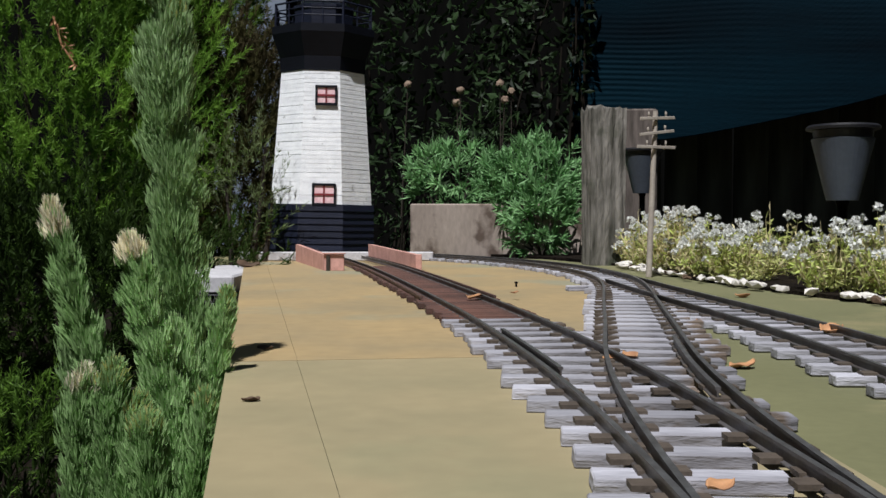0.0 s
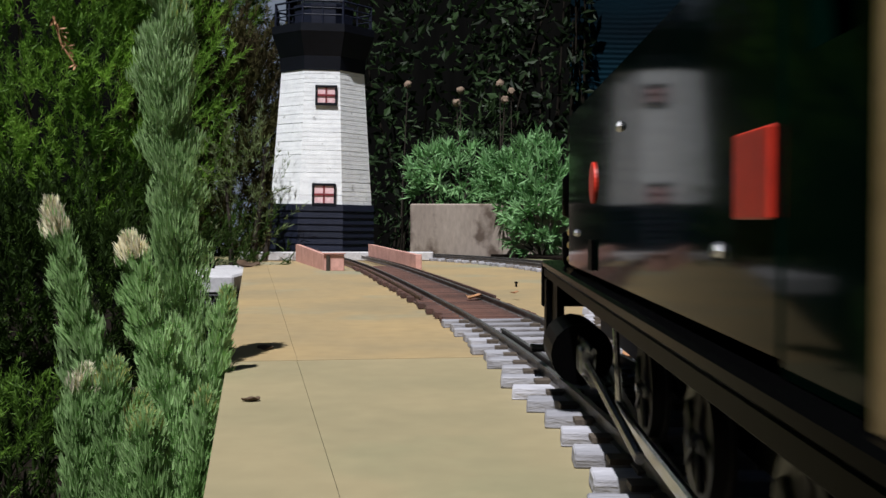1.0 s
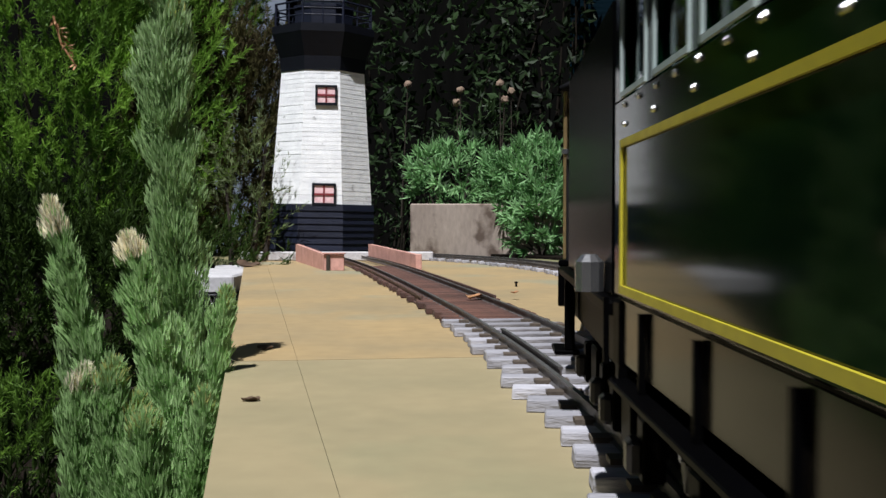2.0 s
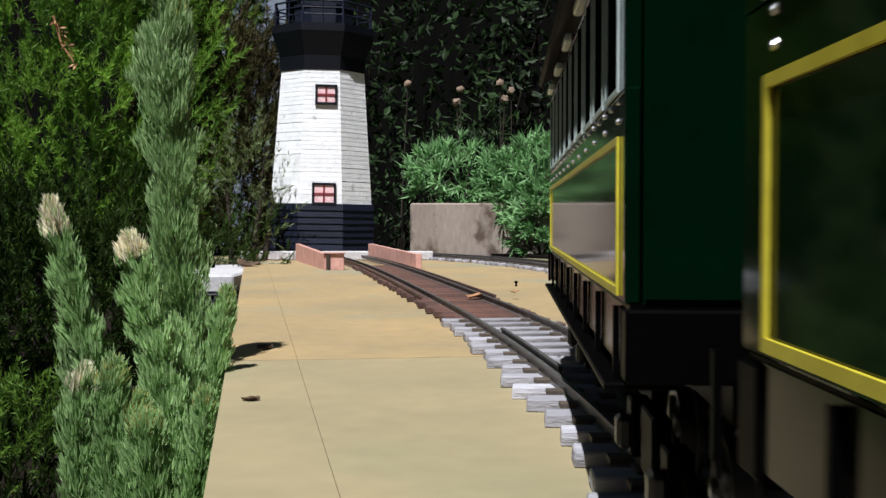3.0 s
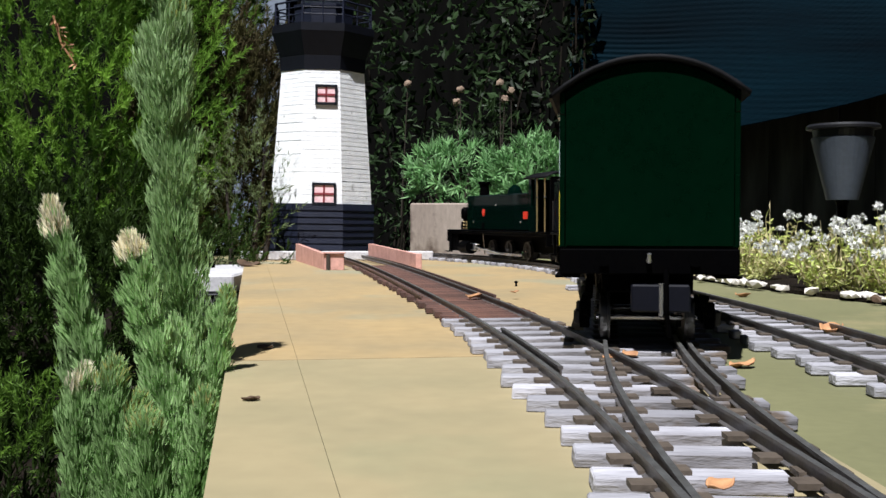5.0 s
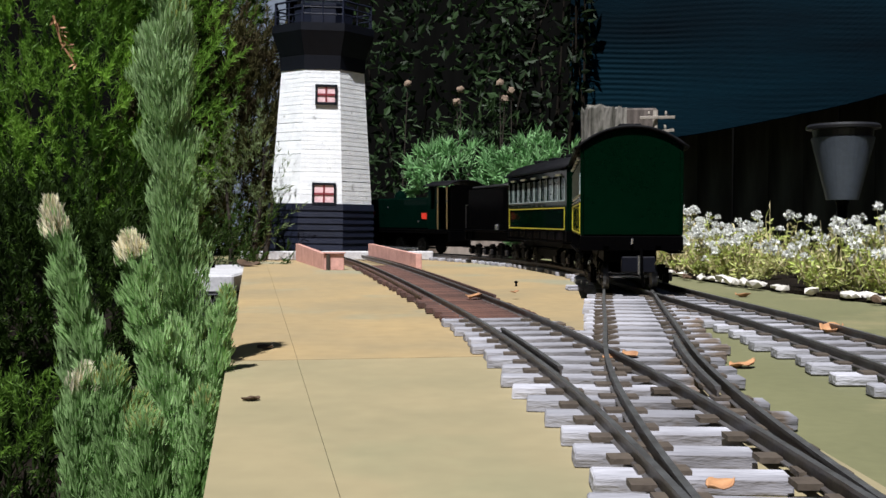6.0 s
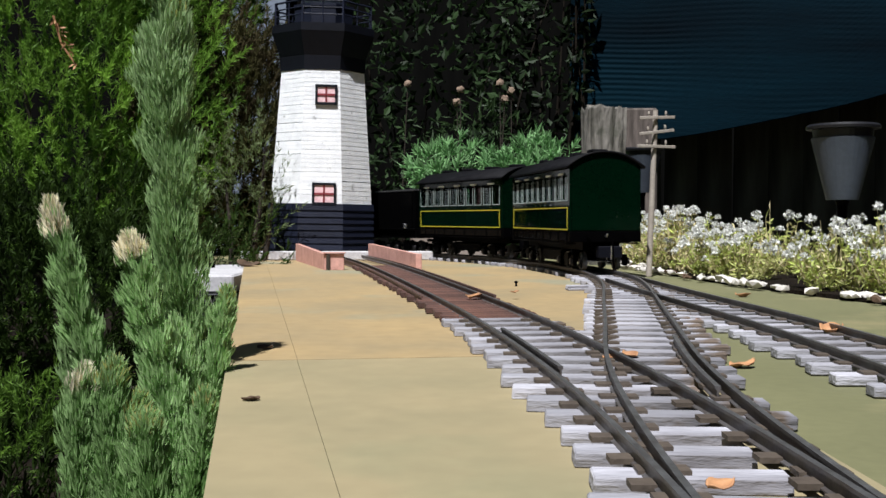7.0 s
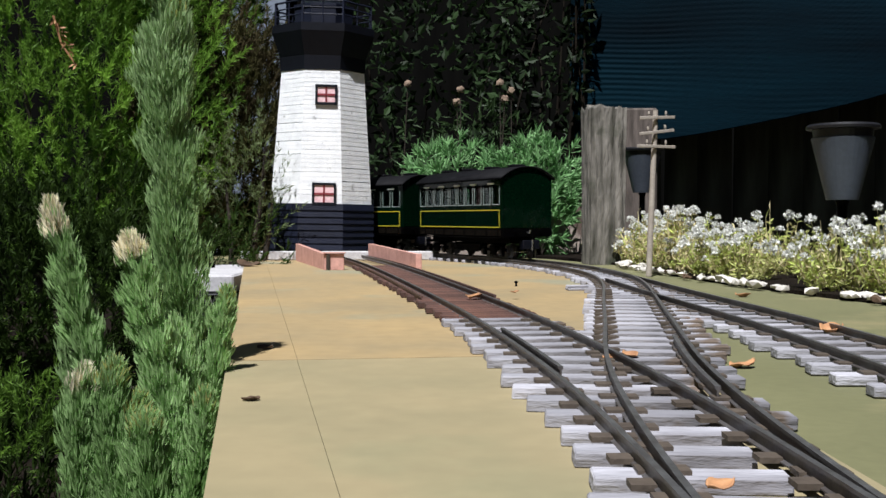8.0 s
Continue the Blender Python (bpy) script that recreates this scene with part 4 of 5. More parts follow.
def build_woolly():
    plants = []
    spec = (("tall", (-0.165, 0.57, -0.28), [((345, 980), (312, 420), (292, -60), 0.57, 0.0205, 0.0165, 5200, 0.1)]),
            ("low", (-0.21, 0.53, -0.28), [((240, 1000), (160, 650), (88, 352), 0.53, 0.0170, 0.0075, 2600, 0.9), ((215, 960), (190, 800), (205, 640), 0.50, 0.014, 0.009, 1200, 0.3),
                                          ((190, 900), (140, 720), (150, 520), 0.545, 0.014, 0.009, 1300, 0.6), ((160, 980), (135, 830), (150, 650), 0.50, 0.014, 0.009, 1200, 0.6)]),
            ("mid", (-0.18, 0.52, -0.28), [((330, 960), (275, 640), (228, 415), 0.52, 0.0165, 0.0085, 2600, 0.9), ((290, 1000), (262, 860), (258, 735), 0.46, 0.013, 0.010, 1300, 0.2),
                                          ((330, 980), (335, 800), (300, 560), 0.54, 0.016, 0.012, 1800, 0.0)]),
            ("edge", (-0.155, 0.56, -0.28), [((335, 980), (375, 700), (402, 510), 0.56, 0.0125, 0.0065, 1300, 0.2), ((330, 980), (352, 830), (362, 690), 0.50, 0.010, 0.007, 900, 0.2),
                                             ((250, 980), (230, 850), (245, 700), 0.50, 0.013, 0.009, 1100, 0.3)]))
    for name, foot, shoots in spec:
        root = empty("woolly_bush", pose(*foot), "soft grey-green woolly upright shoots beside the board edge", "shrub", "woolly shoots")
        f = Vector(foot)
        for a, b, c, y, r0, r1, n, tip in shoots:
            build_sprig(root, [at(*a, y) - f, at(*b, y) - f, at(*c, y) - f], r0, r1, n, tip)
        first = at(*shoots[0][0], shoots[0][3]) - f
        part("stem", rods(((0, 0, -0.02), first, 0.005, 0.003)), BARK, root)
        plants.append(root)
    return plants


def build_left_side():
    conifer("conifer_shrub", "bright green feathery conifer shrub behind the board", (-0.9, 2.4, -0.3), (-0.92, 2.35, 0.42), (0.38, 0.34, 0.66), 3400)
    conifer("conifer_shrub", "tall feathery conifer shrub with brownish inner twigs", (-0.6, 2.72, -0.3), (-0.655, 2.72, 0.80), (0.20, 0.2, 0.46), 2000)
    conifer("conifer_shrub", "brown inner conifer twigs below the bright tips, darkened for shade", (-0.55, 2.5, -0.3), (-0.56, 2.5, 0.16), (0.20, 0.15, 0.40), 1900, mats=CONIFERTWIG)
    # creeping conifer added to darken the ground; its colour stands for shade
    conifer("conifer_shrub", "creeping conifer added by the deck, darkened to stand for shade", (-0.45, 1.1, -0.3), (-0.50, 1.15, -0.23), (0.26, 0.45, 0.07), 900, size=0.05, leaf=0.014, wide=0.0018, mats=CONIFERSHADE)
    conifer("conifer_shrub", "conifer boughs close to the ground, darkened to stand for shade", (-0.9, 1.9, -0.3), (-0.80, 1.95, -0.10), (0.45, 0.35, 0.22), 1500, mats=CONIFERSHADE)
    conifer("conifer_shrub", "low green conifer branch reaching out of the shade", (-0.50, 1.1, -0.3), (-0.435, 1.05, -0.145), (0.065, 0.08, 0.03), 60, size=0.05, leaf=0.011, wide=0.0014, limbs=4)
    # unseen hedge, added so the train sides mirror foliage rather than open sky
    conifer("conifer_shrub", "conifer hedge added out of view for the train sides to reflect", (-1.5, 1.7, -0.3), (-1.7, 1.4, 0.25), (0.5, 1.2, 0.85), 1500, size=0.1, leaf=0.03, wide=0.004)
    conifer("olive_herb", "thin olive-green herb leaning on the white lighthouse", (-0.40, 2.06, -0.25), (-0.395, 2.06, 0.13), (0.060, 0.04, 0.15), 120, size=0.05, limbs=3, mats=HERB, needles=16, leaf=0.014, wide=0.002)
    bm = boxes((-0.425, -0.322, 1.56, 1.92, -0.03, -0.002), bevel=0.003)
    tagged(link_mesh("stone_slab", bm, SLABPALE), "pale grey stone slab against the board edge", "stone slab")
    bm = lathe([(0.006, -0.003), (0.006, 0.004), (0.003, 0.006)], 10)
    tagged(link_mesh("knob", bm, BLACK), "small dark knob on the pale slab", "knob").matrix_basis = pose(-0.41, 1.80, 0)
    net = empty("wire_netting", pose(0, 0, 0), "grey wire netting hanging below the pale slab", "wire netting")
    for k in range(11):
        x = -0.43 + k * 0.009
        part("wire", rods(((x, 1.553, -0.032), (x + 0.02, 1.548, -0.09), 0.0011), seg=5), STEEL, net)
        part("wire", rods(((x + 0.02, 1.551, -0.032), (x, 1.546, -0.09), 0.0011), seg=5), STEEL, net)
    part("wire", rods(((-0.43, 1.55, -0.0315), (-0.32, 1.55, -0.0315), 0.0012), seg=5), STEEL, net)
    part("stake", rods(((-0.375, 1.556, -0.31), (-0.375, 1.556, -0.03), 0.004), seg=6), BARK, net)
    # terracotta lowered to a dark red-brown that carries the pot's shade
    pot = mat("terracotta", (0.05, 0.014, 0.007), (0.03, 0.009, 0.005), 0.85, scale=20, fine=200, bump=0.3)
    tagged(link_mesh("flower_pot", lathe([(0.03, -0.3), (0.045, -0.11), (0.049, -0.11), (0.049, -0.085), (0.042, -0.085), (0.036, -0.1)], 24), pot, None, "", True),
           "brown terracotta pot beside the shoots, darkened for shade", "flower pot").matrix_basis = pose(-0.232, 0.66, -0.035)
    twig = empty("dead_twig", pose(0, 0, 0), "dry brown dead frond caught in the conifer", "dead twig")
    p0 = at(98, 30, 2.0)
    part("stem", rods((p0, at(112, 80, 2.0), 0.002), (at(112, 80, 2.0), at(138, 118, 2.0), 0.0016), seg=5), LEAFDRY, twig)
    b = np.array([tuple(p0.lerp(at(138, 118, 2.0), k / 40)) for k in range(40)])
    hang("frond", blade_mesh("frond", b, unit(RNG.normal(size=(40, 3)) + [0.3, 0, -0.6]), 0.016, 0.004, mats=[LEAFDRY]), twig)


# ---- back of the garden ----
def broad_shrub(label, foot, centre, radii, count, leaf, wide, material=None, name="leafy_shrub"):
    root = empty(name, pose(0, 0, 0), label, "shrub")
    pts, out = shell(count, centre, radii, rough=0.35, fill=0.6)
    way = unit(out * 0.5 + RNG.normal(size=pts.shape) * 0.6 + [0, 0, -0.15])
    hang("crown", blade_mesh("crown", pts, way, leaf * (0.6 + 0.7 * RNG.random(len(pts))), wide * (0.7 + 0.5 * RNG.random(len(pts))), 0.08, mats=[material or LEAFSHADE]), root, kind="stuff")
    part("trunk", limbs_bm(foot, [tuple(p) for p in pts[:: max(1, count // 8)]][:8], 0.008), DARKBARK, root)


def spiky_clump(label, centre, radii, rosettes, leaf=0.040):
    root = empty("silvery_clump", pose(0, 0, 0), label, "garden plant", "silvery clumps")
    pts, out = shell(rosettes, centre, radii, rough=0.3, fill=0.45)
    k = 16
    axis = unit(out * 0.7 + [0, -0.1, 0.55] + RNG.normal(size=out.shape) * 0.3)
    way = unit((axis[:, None] + RNG.normal(size=(len(pts), k, 3)) * 0.55).reshape(-1, 3))
    base = (pts[:, None] + axis[:, None] * RNG.random((len(pts), k, 1)) * 0.022).reshape(-1, 3)
    hang("foliage", blade_mesh("foliage", base, way, leaf * (0.6 + 0.6 * RNG.random(len(base))), 0.0052, 0.06, mats=[SILVER]), root, kind="stuff")
    foot = (centre[0], centre[1], 0.0)
    part("stem", limbs_bm(foot, [tuple(p) for p in pts[::max(1, rosettes // 9)]], 0.004), BARK, root)


def build_back():
    bm = boxes((-0.076, 0.36, 2.36, 2.42, -0.30, 0.121), bevel=0.003)
    tagged(link_mesh("planter_wall", bm, CONCRETE), "low stained brown concrete planter wall", "planter wall", kind="structure")
    bm = boxes((-0.07, 0.355, 2.424, 4.0, -0.30, 0.098))
    tagged(link_mesh("raised_bed", bm, SOIL), "dark soil of the raised planter bed", "soil bed", kind="structure")
    spiky_clump("silvery green narrow-leaved clump above the planter", (0.03, 2.50, 0.175), (0.115, 0.09, 0.085), 105, 0.034)
    spiky_clump("silvery green narrow-leaved clump spilling over the planter", (0.215, 2.42, 0.170), (0.110, 0.10, 0.088), 190, 0.032)
    spiky_clump("silvery green clump trailing down to the track", (0.225, 2.30, 0.075), (0.06, 0.045, 0.085), 90, 0.034)
    broad_shrub("broad-leaved shrub, deep shade put into its leaf colour", (0.0, 3.1, -0.3), (0.0, 3.05, 0.55), (0.38, 0.3, 0.55), 1500, 0.042, 0.020)
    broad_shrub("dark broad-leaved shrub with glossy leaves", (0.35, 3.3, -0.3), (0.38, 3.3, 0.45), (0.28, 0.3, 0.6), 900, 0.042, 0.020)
    # added shrub; its dark leaves stand for the cloth edge fading into darkness
    broad_shrub("dark shrub added to fade the left edge of the cloth", (0.37, 2.86, -0.3), (0.365, 2.74, 0.62), (0.035, 0.03, 0.34), 150, 0.036, 0.016)
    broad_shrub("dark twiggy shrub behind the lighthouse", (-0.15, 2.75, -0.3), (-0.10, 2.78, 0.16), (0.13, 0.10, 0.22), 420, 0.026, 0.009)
    broad_shrub("low herbs under the shrubs, darkened for shade", (0.1, 2.7, 0.0), (0.09, 2.72, 0.27), (0.16, 0.1, 0.12), 420, 0.045, 0.008, HERBSHADE)
    for u, v, y in ((815, 160, 2.6), (884, 148, 2.6), (904, 162, 2.6), (808, 182, 2.55), (893, 176, 2.55), (722, 150, 2.6)):
        top = at(u, v, y)
        head = empty("seed_head", pose(top.x, top.y, 0.09), "brown dried pompon flower head on a thin stem", "dried flower", "dried flower heads")
        hgt = top.z - 0.09
        part("stem", rods(((random.uniform(-0.02, 0.02), 0, 0), (0, 0, hgt), 0.0016, 0.001), seg=5), BARK, head)
        bm = bmesh.new()
        bmesh.ops.create_icosphere(bm, subdivisions=2, radius=0.0105)
        for q in bm.verts:
            q.co = q.co * random.uniform(0.75, 1.15) + Vector((0, 0, hgt))
        part("flower_head", bm, SEED, head)
    # walls added to close off the low sky; near-black colour stands for deep shade
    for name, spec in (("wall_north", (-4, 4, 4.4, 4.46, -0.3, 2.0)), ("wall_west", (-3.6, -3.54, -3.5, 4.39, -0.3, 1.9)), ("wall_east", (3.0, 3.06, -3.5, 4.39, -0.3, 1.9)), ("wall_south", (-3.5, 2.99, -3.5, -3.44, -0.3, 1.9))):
        tagged(link_mesh(name, boxes(spec), SHADEWALL), "added near-black enclosing wall, deep shade put into its colour", "fence", kind="structure")
    tagged(link_mesh("backdrop", boxes((-0.98, -0.66, 4.30, 4.34, -0.3, 2.1)), GREYWALL), "pale blue-grey wall seen between shrub and lighthouse", "wall", kind="structure")


def build_right_side():
    root = empty("board_fence", pose(0, 0, 0), "very dark upright timber boards in shade", "fence", kind="structure")
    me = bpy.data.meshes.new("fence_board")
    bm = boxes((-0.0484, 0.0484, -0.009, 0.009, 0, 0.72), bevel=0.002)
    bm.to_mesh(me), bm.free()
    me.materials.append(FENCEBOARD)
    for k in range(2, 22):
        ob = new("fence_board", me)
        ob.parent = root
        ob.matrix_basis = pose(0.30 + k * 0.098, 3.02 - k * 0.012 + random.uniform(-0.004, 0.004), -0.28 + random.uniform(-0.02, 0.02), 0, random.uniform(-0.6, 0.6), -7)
    # sagging shade cloth over the fence
    bm = bmesh.new()
    nx, nz = 120, 420
    grid = []
    for i in range(nx + 1):
        col = []
        for j in range(nz + 1):
            x = 0.35 + 2.35 * i / nx
            low = 0.300 + 0.03 * (x - 0.5) + 0.22 * max(0, x - 0.5) ** 2 + 0.005 * math.sin(x * 9)
            z = low + (1.45 - low) * j / nz
            y = 2.80 - 0.1 * (x - 0.3) + 0.012 * math.sin(x * 4 + z * 3) + 0.0014 * math.sin(z * 430 + x * 14 + 9 * noise.noise(Vector((x * 3, z * 3, 0)))) * (0.5 + noise.noise(Vector((x * 5, z * 5, 7)))) + 0.02 * noise.noise(Vector((x * 1.5, z * 1.8, 4)))
            col.append(bm.verts.new((x, y, z)))
        grid.append(col)
    for i in range(nx):
        for j in range(nz):
            bm.faces.new((grid[i][j], grid[i + 1][j], grid[i + 1][j + 1], grid[i][j + 1]))
    ob = tagged(link_mesh("shade_cloth", bm, CLOTH, smooth=True), "dark blue-green shade cloth hanging over the fence", "shade cloth")
    sol = ob.modifiers.new("thick", "SOLIDIFY")
    sol.thickness = 0.003
    # old post
    bm = bmesh.new()
    rings = []
    for k in range(61):
        z = -0.3 + 0.588 * k / 60
        ring = []
        for q in range(72):
            a = 2 * math.pi * q / 72
            c, s = math.cos(a), math.sin(a)
            m = max(abs(c), abs(s))
            r = 0.0345 / m * (1 if m > 0.8 else 0.955)
            w = 0.0026 * noise.noise(Vector((c * 3.1, s * 3.1, z * 5))) + 0.0016 * noise.noise(Vector((c * 13, s * 13, z * 22))) + 0.0012 * noise.noise(Vector((c * 24, s * 24, z * 70)))
            ring.append(bm.verts.new(((r + w) * c, (r + w) * s, z + (0.014 * noise.noise(Vector((c * 4, s * 4, 1))) + 0.006 * noise.noise(Vector((c * 14, s * 14, 3)))) * max(0, k - 54) / 6)))
        rings.append(ring)
    for lo, hi in zip(rings, rings[1:]):
        for q in range(len(lo)):
            bm.faces.new((lo[q], lo[(q + 1) % len(lo)], hi[(q + 1) % len(lo)], hi[q]))
    bm.faces.new(rings[-1])
    tagged(link_mesh("wooden_post", bm, POST), "weathered grey wooden post with split rough top", "post").matrix_basis = pose(0.300, 1.905, 0, 0, 0, 8)
    # added second post; its dark brown stands for the old post's shadowed right side
    bm = boxes((-0.036, 0.036, -0.03, 0.03, -0.3, 0.328), bevel=0.004)
    tagged(link_mesh("wooden_post", bm, POSTSHADE), "added dark brown post standing for the shadowed side of the grey post", "post").matrix_basis = pose(0.437, 2.27, 0, 0, 0, -4)
    # telegraph pole
    root = empty("telegraph_pole", pose(0.302, 1.49, 0.0, 0, 2.0, 0), "pale wooden model telegraph pole with three crossarms", "telegraph pole")
    part("pole", rods(((0, 0, 0.0), (0, 0, 0.243), 0.0046, 0.0038), seg=10), POLE, root)
    for z, tilt, ln in ((0.232, 5, 0.030), (0.211, 9, 0.030), (0.190, 2, 0.033)):
        arm = part("crossarm", boxes((-ln, ln, -0.0072, -0.0040, -0.0022, 0.0022), bevel=0.0005), POLE, root)
        arm.matrix_basis = pose(0, 0, z, 0, -tilt, 24)
        for x in (-0.5, 0.5):
            part("insulator", lathe([(0.0010, 0.0022), (0.0010, 0.0045), (0.0018, 0.005), (0.0016, 0.0085), (0.0006, 0.0095)], 8), CREAM if abs(x) < 0.5 else POLE, arm).matrix_basis = pose(x * ln, -0.0056, 0)
    # garden solar lamps on stakes
    for x, y, k, ztop in ((0.467, 1.19, 1.0, 0.196), (0.415, 2.12, 1.06, 0.234)):
        root = empty("solar_lamp", pose(x, y, 0), "grey plastic garden lamp with a dark cap on a stake", "garden lamp", "garden lamps")
        part("shade", lathe([(0.0165 * k, ztop - 0.089 * k), (0.0180 * k, ztop - 0.0895 * k), (0.0355 * k, ztop - 0.018 * k), (0.0345 * k, ztop - 0.017 * k)], 40), LAMPGREY, root, "translucent grey tapered shade")
        part("cap", lathe([(0.033 * k, ztop - 0.0168 * k), (0.034 * k, ztop - 0.0085 * k), (0.041 * k, ztop - 0.0075 * k), (0.0415 * k, ztop - 0.0045 * k), (0.039 * k, ztop - 0.002 * k), (0.012 * k, ztop - 0.001 * k)], 36), LAMPCAP, root, "dark rimmed cap")
        part("stake", lathe([(0.0045, -0.02), (0.006, ztop - 0.096 * k), (0.008, ztop - 0.0905 * k), (0.007, ztop - 0.0895 * k)], 12), BLACK, root, "black stake")


# ---- flowers, stones and leaves along the verge ----
def verge(t):
    """The verge line, t from 0 far to 1 near."""
    a, b, c = Vector((0.322, 1.80, 0)), Vector((0.345, 1.40, 0)), Vector((0.475, 0.86, 0))
    return a * (1 - t) ** 2 + (2 * b - (a + c) / 2) * 2 * t * (1 - t) + c * t * t


def flower_plant(x, y, rx, ry, hgt, heads, green):
    root = empty("alyssum_plant", pose(x, y, 0.004), "white-flowered alyssum clump with yellow-green stems" if green else "white-flowered alyssum clump with dry straw stems", "flowers", "flower clumps")
    n = heads * 3
    ang, rr = RNG.random(n) * 6.28, RNG.random(n) ** 0.6
    top = np.stack([rx * rr * np.cos(ang), ry * rr * np.sin(ang), hgt * (0.55 + 0.45 * RNG.random(n)) * (1 - 0.55 * rr ** 2)], 1)
    foot = top * [0.55, 0.55, 0.0]
    way = unit(top - foot)
    hang("stalk_mass", blade_mesh("stalk_mass", foot, way, np.linalg.norm(top - foot, axis=1), 0.0016, 0.03, mats=[STRAW]), root, kind="stuff")
    k = 13
    t = RNG.random((n, k, 1))
    base = (foot[:, None] * (1 - t) + top[:, None] * t * 0.95).reshape(-1, 3)
    w = unit(RNG.normal(size=base.shape) + [0, 0, 0.5])
    hang("foliage", blade_mesh("foliage", base, w, 0.012 * (0.6 + 0.7 * RNG.random(len(base))), 0.0036, 0.08, (RNG.random(len(base)) < (0.25 if green else 0.6)).astype(int), [FLOWERLEAF, STRAW]), root, kind="stuff")
    tops = top[np.argsort(-top[:, 2] + 0.085 * RNG.random(n))][:heads]
    for c in tops.tolist():
        m = 34
        d = unit(RNG.normal(size=(m, 3)) * [1, 1, 0.6] + [0, 0, 0.35])
        size = random.uniform(0.0034, 0.0072)
        me = blade_mesh("flower_head", np.array(c) + d * size * 0.55, unit(d + RNG.normal(size=(m, 3)) * 0.8), size * 0.85, size * 0.7, 0.1, mats=[PETAL])
        hang("flower_head", me, root)


def build_verge():
    for k in range(15):
        t = k / 14
        if k in (9, 10):
            continue
        p = verge(t)
        d = 0.032 + 0.02 * random.random()
        flower_plant(p.x + d + 0.012, p.y + 0.035, 0.048 + 0.02 * random.random(), 0.06, (0.058 + 0.045 * random.random()) * (1.0 + 0.12 * (0.2 < t < 0.5)), 22, t > 0.45)
    for k in range(9):
        t = 0.05 + k / 9
        p = verge(t)
        flower_plant(p.x + 0.135 + 0.03 * random.random(), p.y + 0.07, 0.06, 0.06, 0.065 + 0.045 * random.random(), 13, True)
    flower_plant(0.335, 1.72, 0.03, 0.03, 0.12, 7, False)
    for k in range(90):
        t = k / 89 + random.uniform(-0.012, 0.012)
        p = verge(t)
        if random.random() < 0.22:
            continue
        bm = bmesh.new()
        bmesh.ops.create_icosphere(bm, subdivisions=1, radius=1.0)
        seed = Vector((k * 3.1, k * 1.7, 0))
        sx = random.choice((0.006, 0.008, 0.012, 0.017)) * random.uniform(0.8, 1.2)
        sc = Vector((sx, random.uniform(0.004, 0.009), random.uniform(0.0025, 0.0055)))
        for v in bm.verts:
            v.co *= 1 + 0.6 * noise.noise(v.co * 1.6 + seed)
            v.co = Vector((v.co.x * sc.x, v.co.y * sc.y, v.co.z * sc.z))
        low = min(v.co.z for v in bm.verts)
        for v in bm.verts:
            v.co.z -= low * 0.7
        brown = random.random() < 0.15
        st = link_mesh("stone", bm, LEAFBROWN if brown else STONE)
        tagged(st, "brown flat stone edging the verge" if brown else "pale rough stone edging the verge", "stone", "verge stones")
        st.matrix_basis = pose(p.x + random.uniform(-0.014, 0.012), p.y, 0.003, 0, 0, random.uniform(40, 130))


def dry_leaf(x, y, z, size, turn, dark=False):
    size *= 0.82
    bm = bmesh.new()
    n, m = 8, 4
    g = [[None] * (m + 1) for _ in range(n + 1)]
    for i in range(n + 1):
        u = i / n
        w = math.sin(math.pi * min(1, u * 0.96 + 0.02)) ** 0.8 * 0.36
        for j in range(m + 1):
            v = -1 + 2 * j / m
            g[i][j] = bm.verts.new(((u - 0.5) * size, v * w * size, size * (0.22 * abs(v) ** 1.5 * w * 2 + 0.14 * (2 * u - 1) ** 2 + 0.16 * noise.noise(Vector((u * 3, v * 1.5, size * 300 + turn))))))
    for i in range(n):
        for j in range(m):
            bm.faces.new((g[i][j], g[i + 1][j], g[i + 1][j + 1], g[i][j + 1]))
    ob = link_mesh("dry_leaf", bm, LEAFBROWN if dark else LEAFDRY, smooth=True)
    tagged(ob, "curled dark brown dry leaf lying by the track" if dark else "curled orange-brown dry leaf lying by the track", "dry leaf", "dry leaves")
    sol = ob.modifiers.new("thick", "SOLIDIFY")
    sol.thickness = 0.0005
    ob.matrix_basis = pose(x, y, z + 0.0006, random.uniform(-8, 8), random.uniform(-8, 8), turn)


# twig brown, made darker to stand for shade inside the conifer
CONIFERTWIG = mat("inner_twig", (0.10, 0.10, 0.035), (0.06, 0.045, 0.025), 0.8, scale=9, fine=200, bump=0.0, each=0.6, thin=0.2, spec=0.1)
# herb green lowered in colour to stand for shade under the shrubs
HERBSHADE = leafmat("shade_toned_herb", (0.030, 0.055, 0.018), (0.018, 0.035, 0.012), 0.2, 0.6)
GREYWALL = mat("grey_wall", (0.20, 0.24, 0.30), (0.17, 0.20, 0.26), 0.8, scale=2, fine=60, bump=0.1)
LEAFBROWN = mat("brown_leaf", (0.10, 0.06, 0.035), (0.06, 0.035, 0.02), 0.7, scale=80, fine=400, bump=0.3)
DARKBARK = mat("dark_bark", (0.020, 0.016, 0.012), (0.010, 0.008, 0.006), 0.9, scale=30, fine=200, bump=0.5, spec=0.1)
BUSHES = build_woolly()
build_left_side()
build_back()
build_right_side()
build_verge()
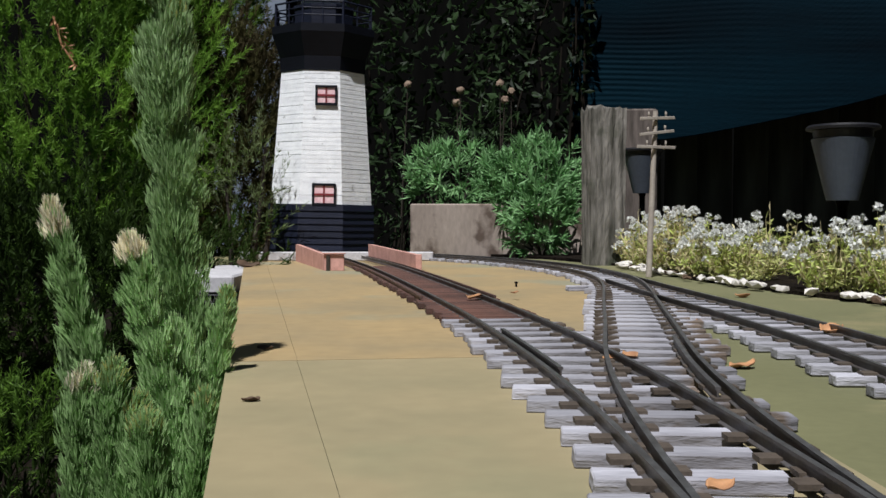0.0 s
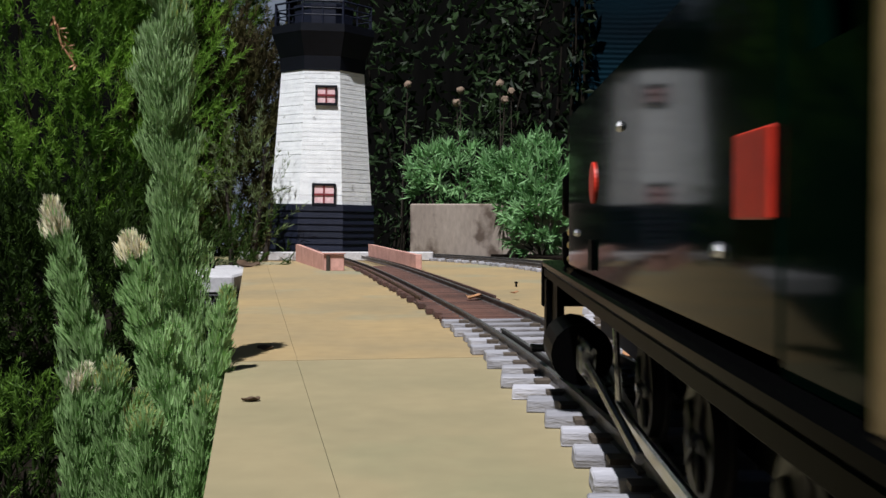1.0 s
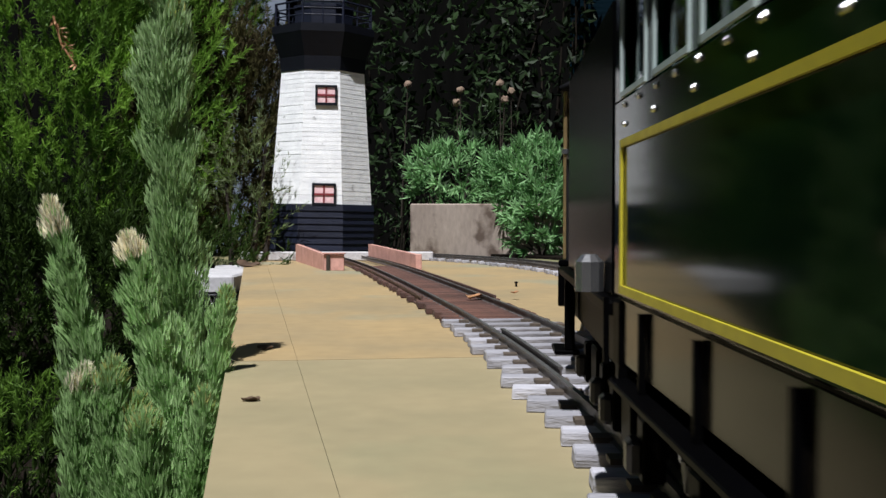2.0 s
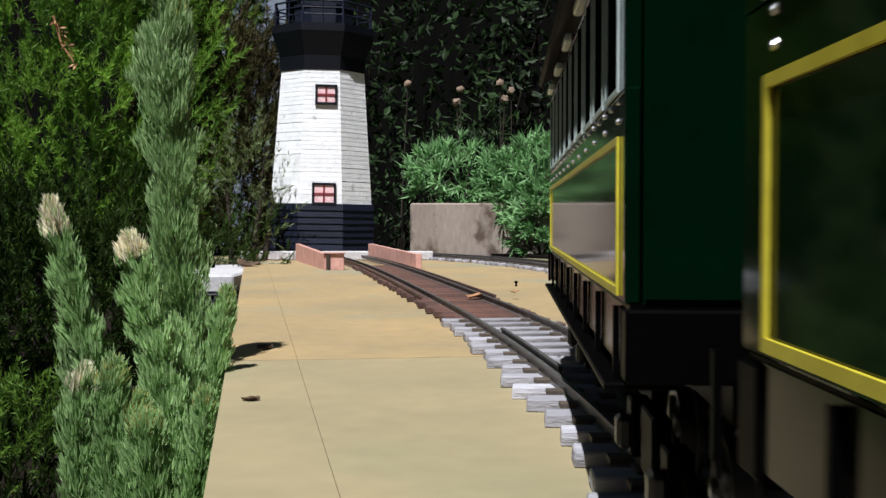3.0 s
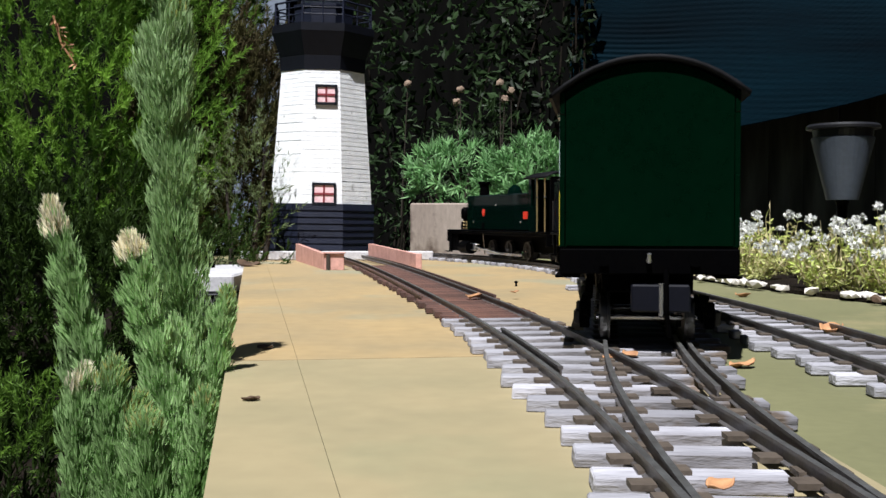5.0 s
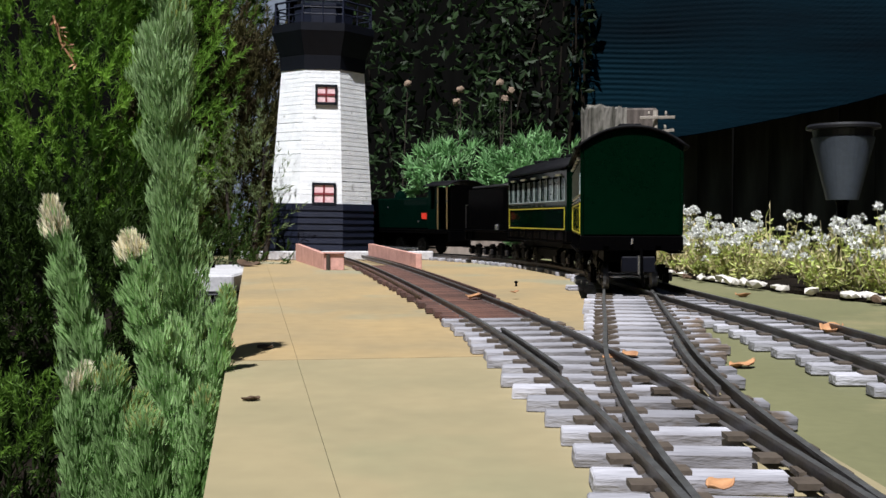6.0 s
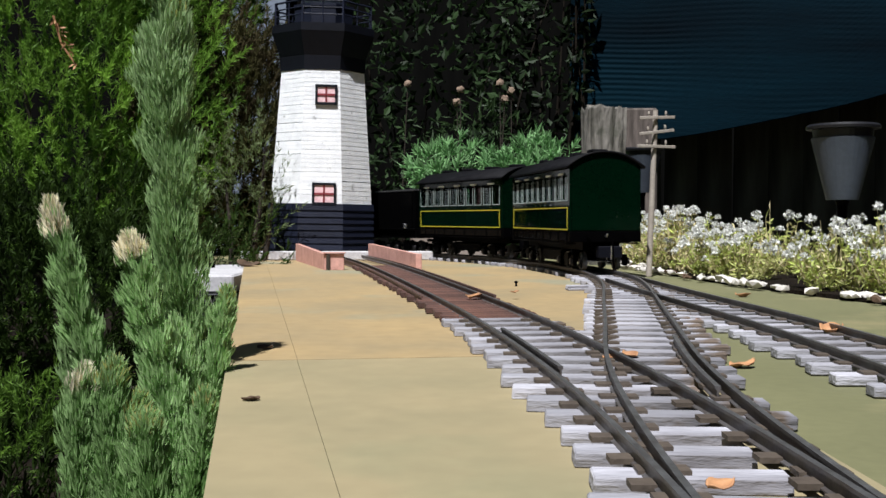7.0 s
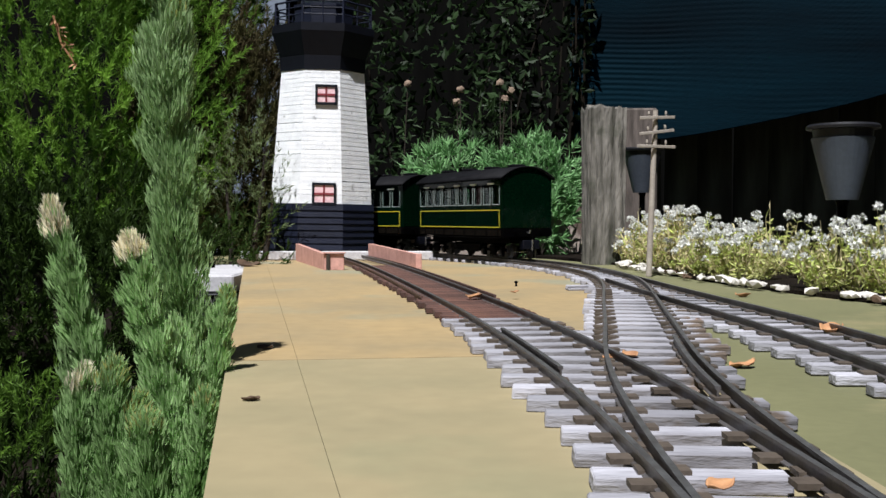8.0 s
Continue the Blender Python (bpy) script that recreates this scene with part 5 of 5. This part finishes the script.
for spec in ((0.170, 0.575, 0, 0.020, 20), (0.206, 0.81, 0.001, 0.015, 70), (0.222, 0.79, 0.001, 0.018, 0, True), (0.268, 0.70, 0.006, 0.024, 30), (0.106, 0.575, 0.006, 0.014, 120),
             (0.081, 0.294, 0.0055, 0.011, 20), (0.030, 0.985, 0.007, 0.026, 60), (0.093, 0.565, 0.006, 0.010, 10), (0.325, 1.10, 0.0, 0.022, 15), (0.075, 1.06, 0.007, 0.010, 0)):
    dry_leaf(*spec)
for x, y, a, ln in ((-0.115, 0.655, 3, 0.012), (-0.089, 0.468, 5, 0.010), (-0.2, 0.95, 0, 0.012), (-0.345, 1.80, 15, 0.05)):
    dry_leaf(x, y, 0, ln, a, True)


# ---- what moves ----
def run(t):
    """Where the middle of the last coach is along the main line."""
    ts = (0.0, 0.2, 0.4, 0.5, 0.7, 0.8, 1.0, 1.1, 1.3, 1.5, 2.0, 2.5, 3.0, 3.5, 4.0, 4.5, 5.0, 5.5, 6.0, 6.5, 7.0, 7.5, 8.0)
    ss = (-1.43, -1.312, -1.19, -1.13, -1.009, -0.945, -0.812, -0.752, -0.648, -0.552, -0.361, -0.200, -0.043, 0.127, 0.320, 0.534, 0.763, 0.993, 1.213, 1.412, 1.593, 1.785, 2.006)
    return float(np.polyval(np.polyfit(np.array(ts) / 4 - 1, ss, 9), t / 4 - 1))


def ride(s, reach):
    """The pose of a vehicle on two pivots, reach metres apart from its middle."""
    a, b = MAIN.at(s + reach), MAIN.at(s - reach)
    d = a - b
    return Matrix.Translation((a + b) / 2) @ pose(0, 0, 0, 0, 0, math.degrees(math.atan2(d.y, d.x)))


def motions():
    times = [k / 30 for k in range(0, 241)]
    for thing, sets, off, reach in ((rear_coach, rear_sets, 0.0, 0.115), (lead_coach, lead_sets, 0.409, 0.115), (tender, tender_sets, 0.690, 0.048), (engine, engine_sets, 1.074, 0.085)):
        walk(thing, [(k * 0.1, ride(run(k * 0.1) + off, reach)) for k in range(81)])
        for ax, r in sets:
            at = ax.matrix_basis.translation.copy()
            walk(ax, [(t, Matrix.Translation(at) @ Matrix.Rotation((run(t) - run(0)) / r, 4, "Y")) for t in times])
    # the shoots lean a little in the air that the train pushes
    for k, bush in enumerate(BUSHES):
        foot = bush.matrix_basis.translation.copy()
        walk(bush, [(t, Matrix.Translation(foot) @ pose(0, 0, 0, 0, a * (1.0 if k == 0 else 0.6))) for t, a in ((0.0, 0.0), (1.0, 0.05), (1.5, -0.75), (2.2, 0.1), (3.0, 0.0), (8.0, 0.0))])


motions()
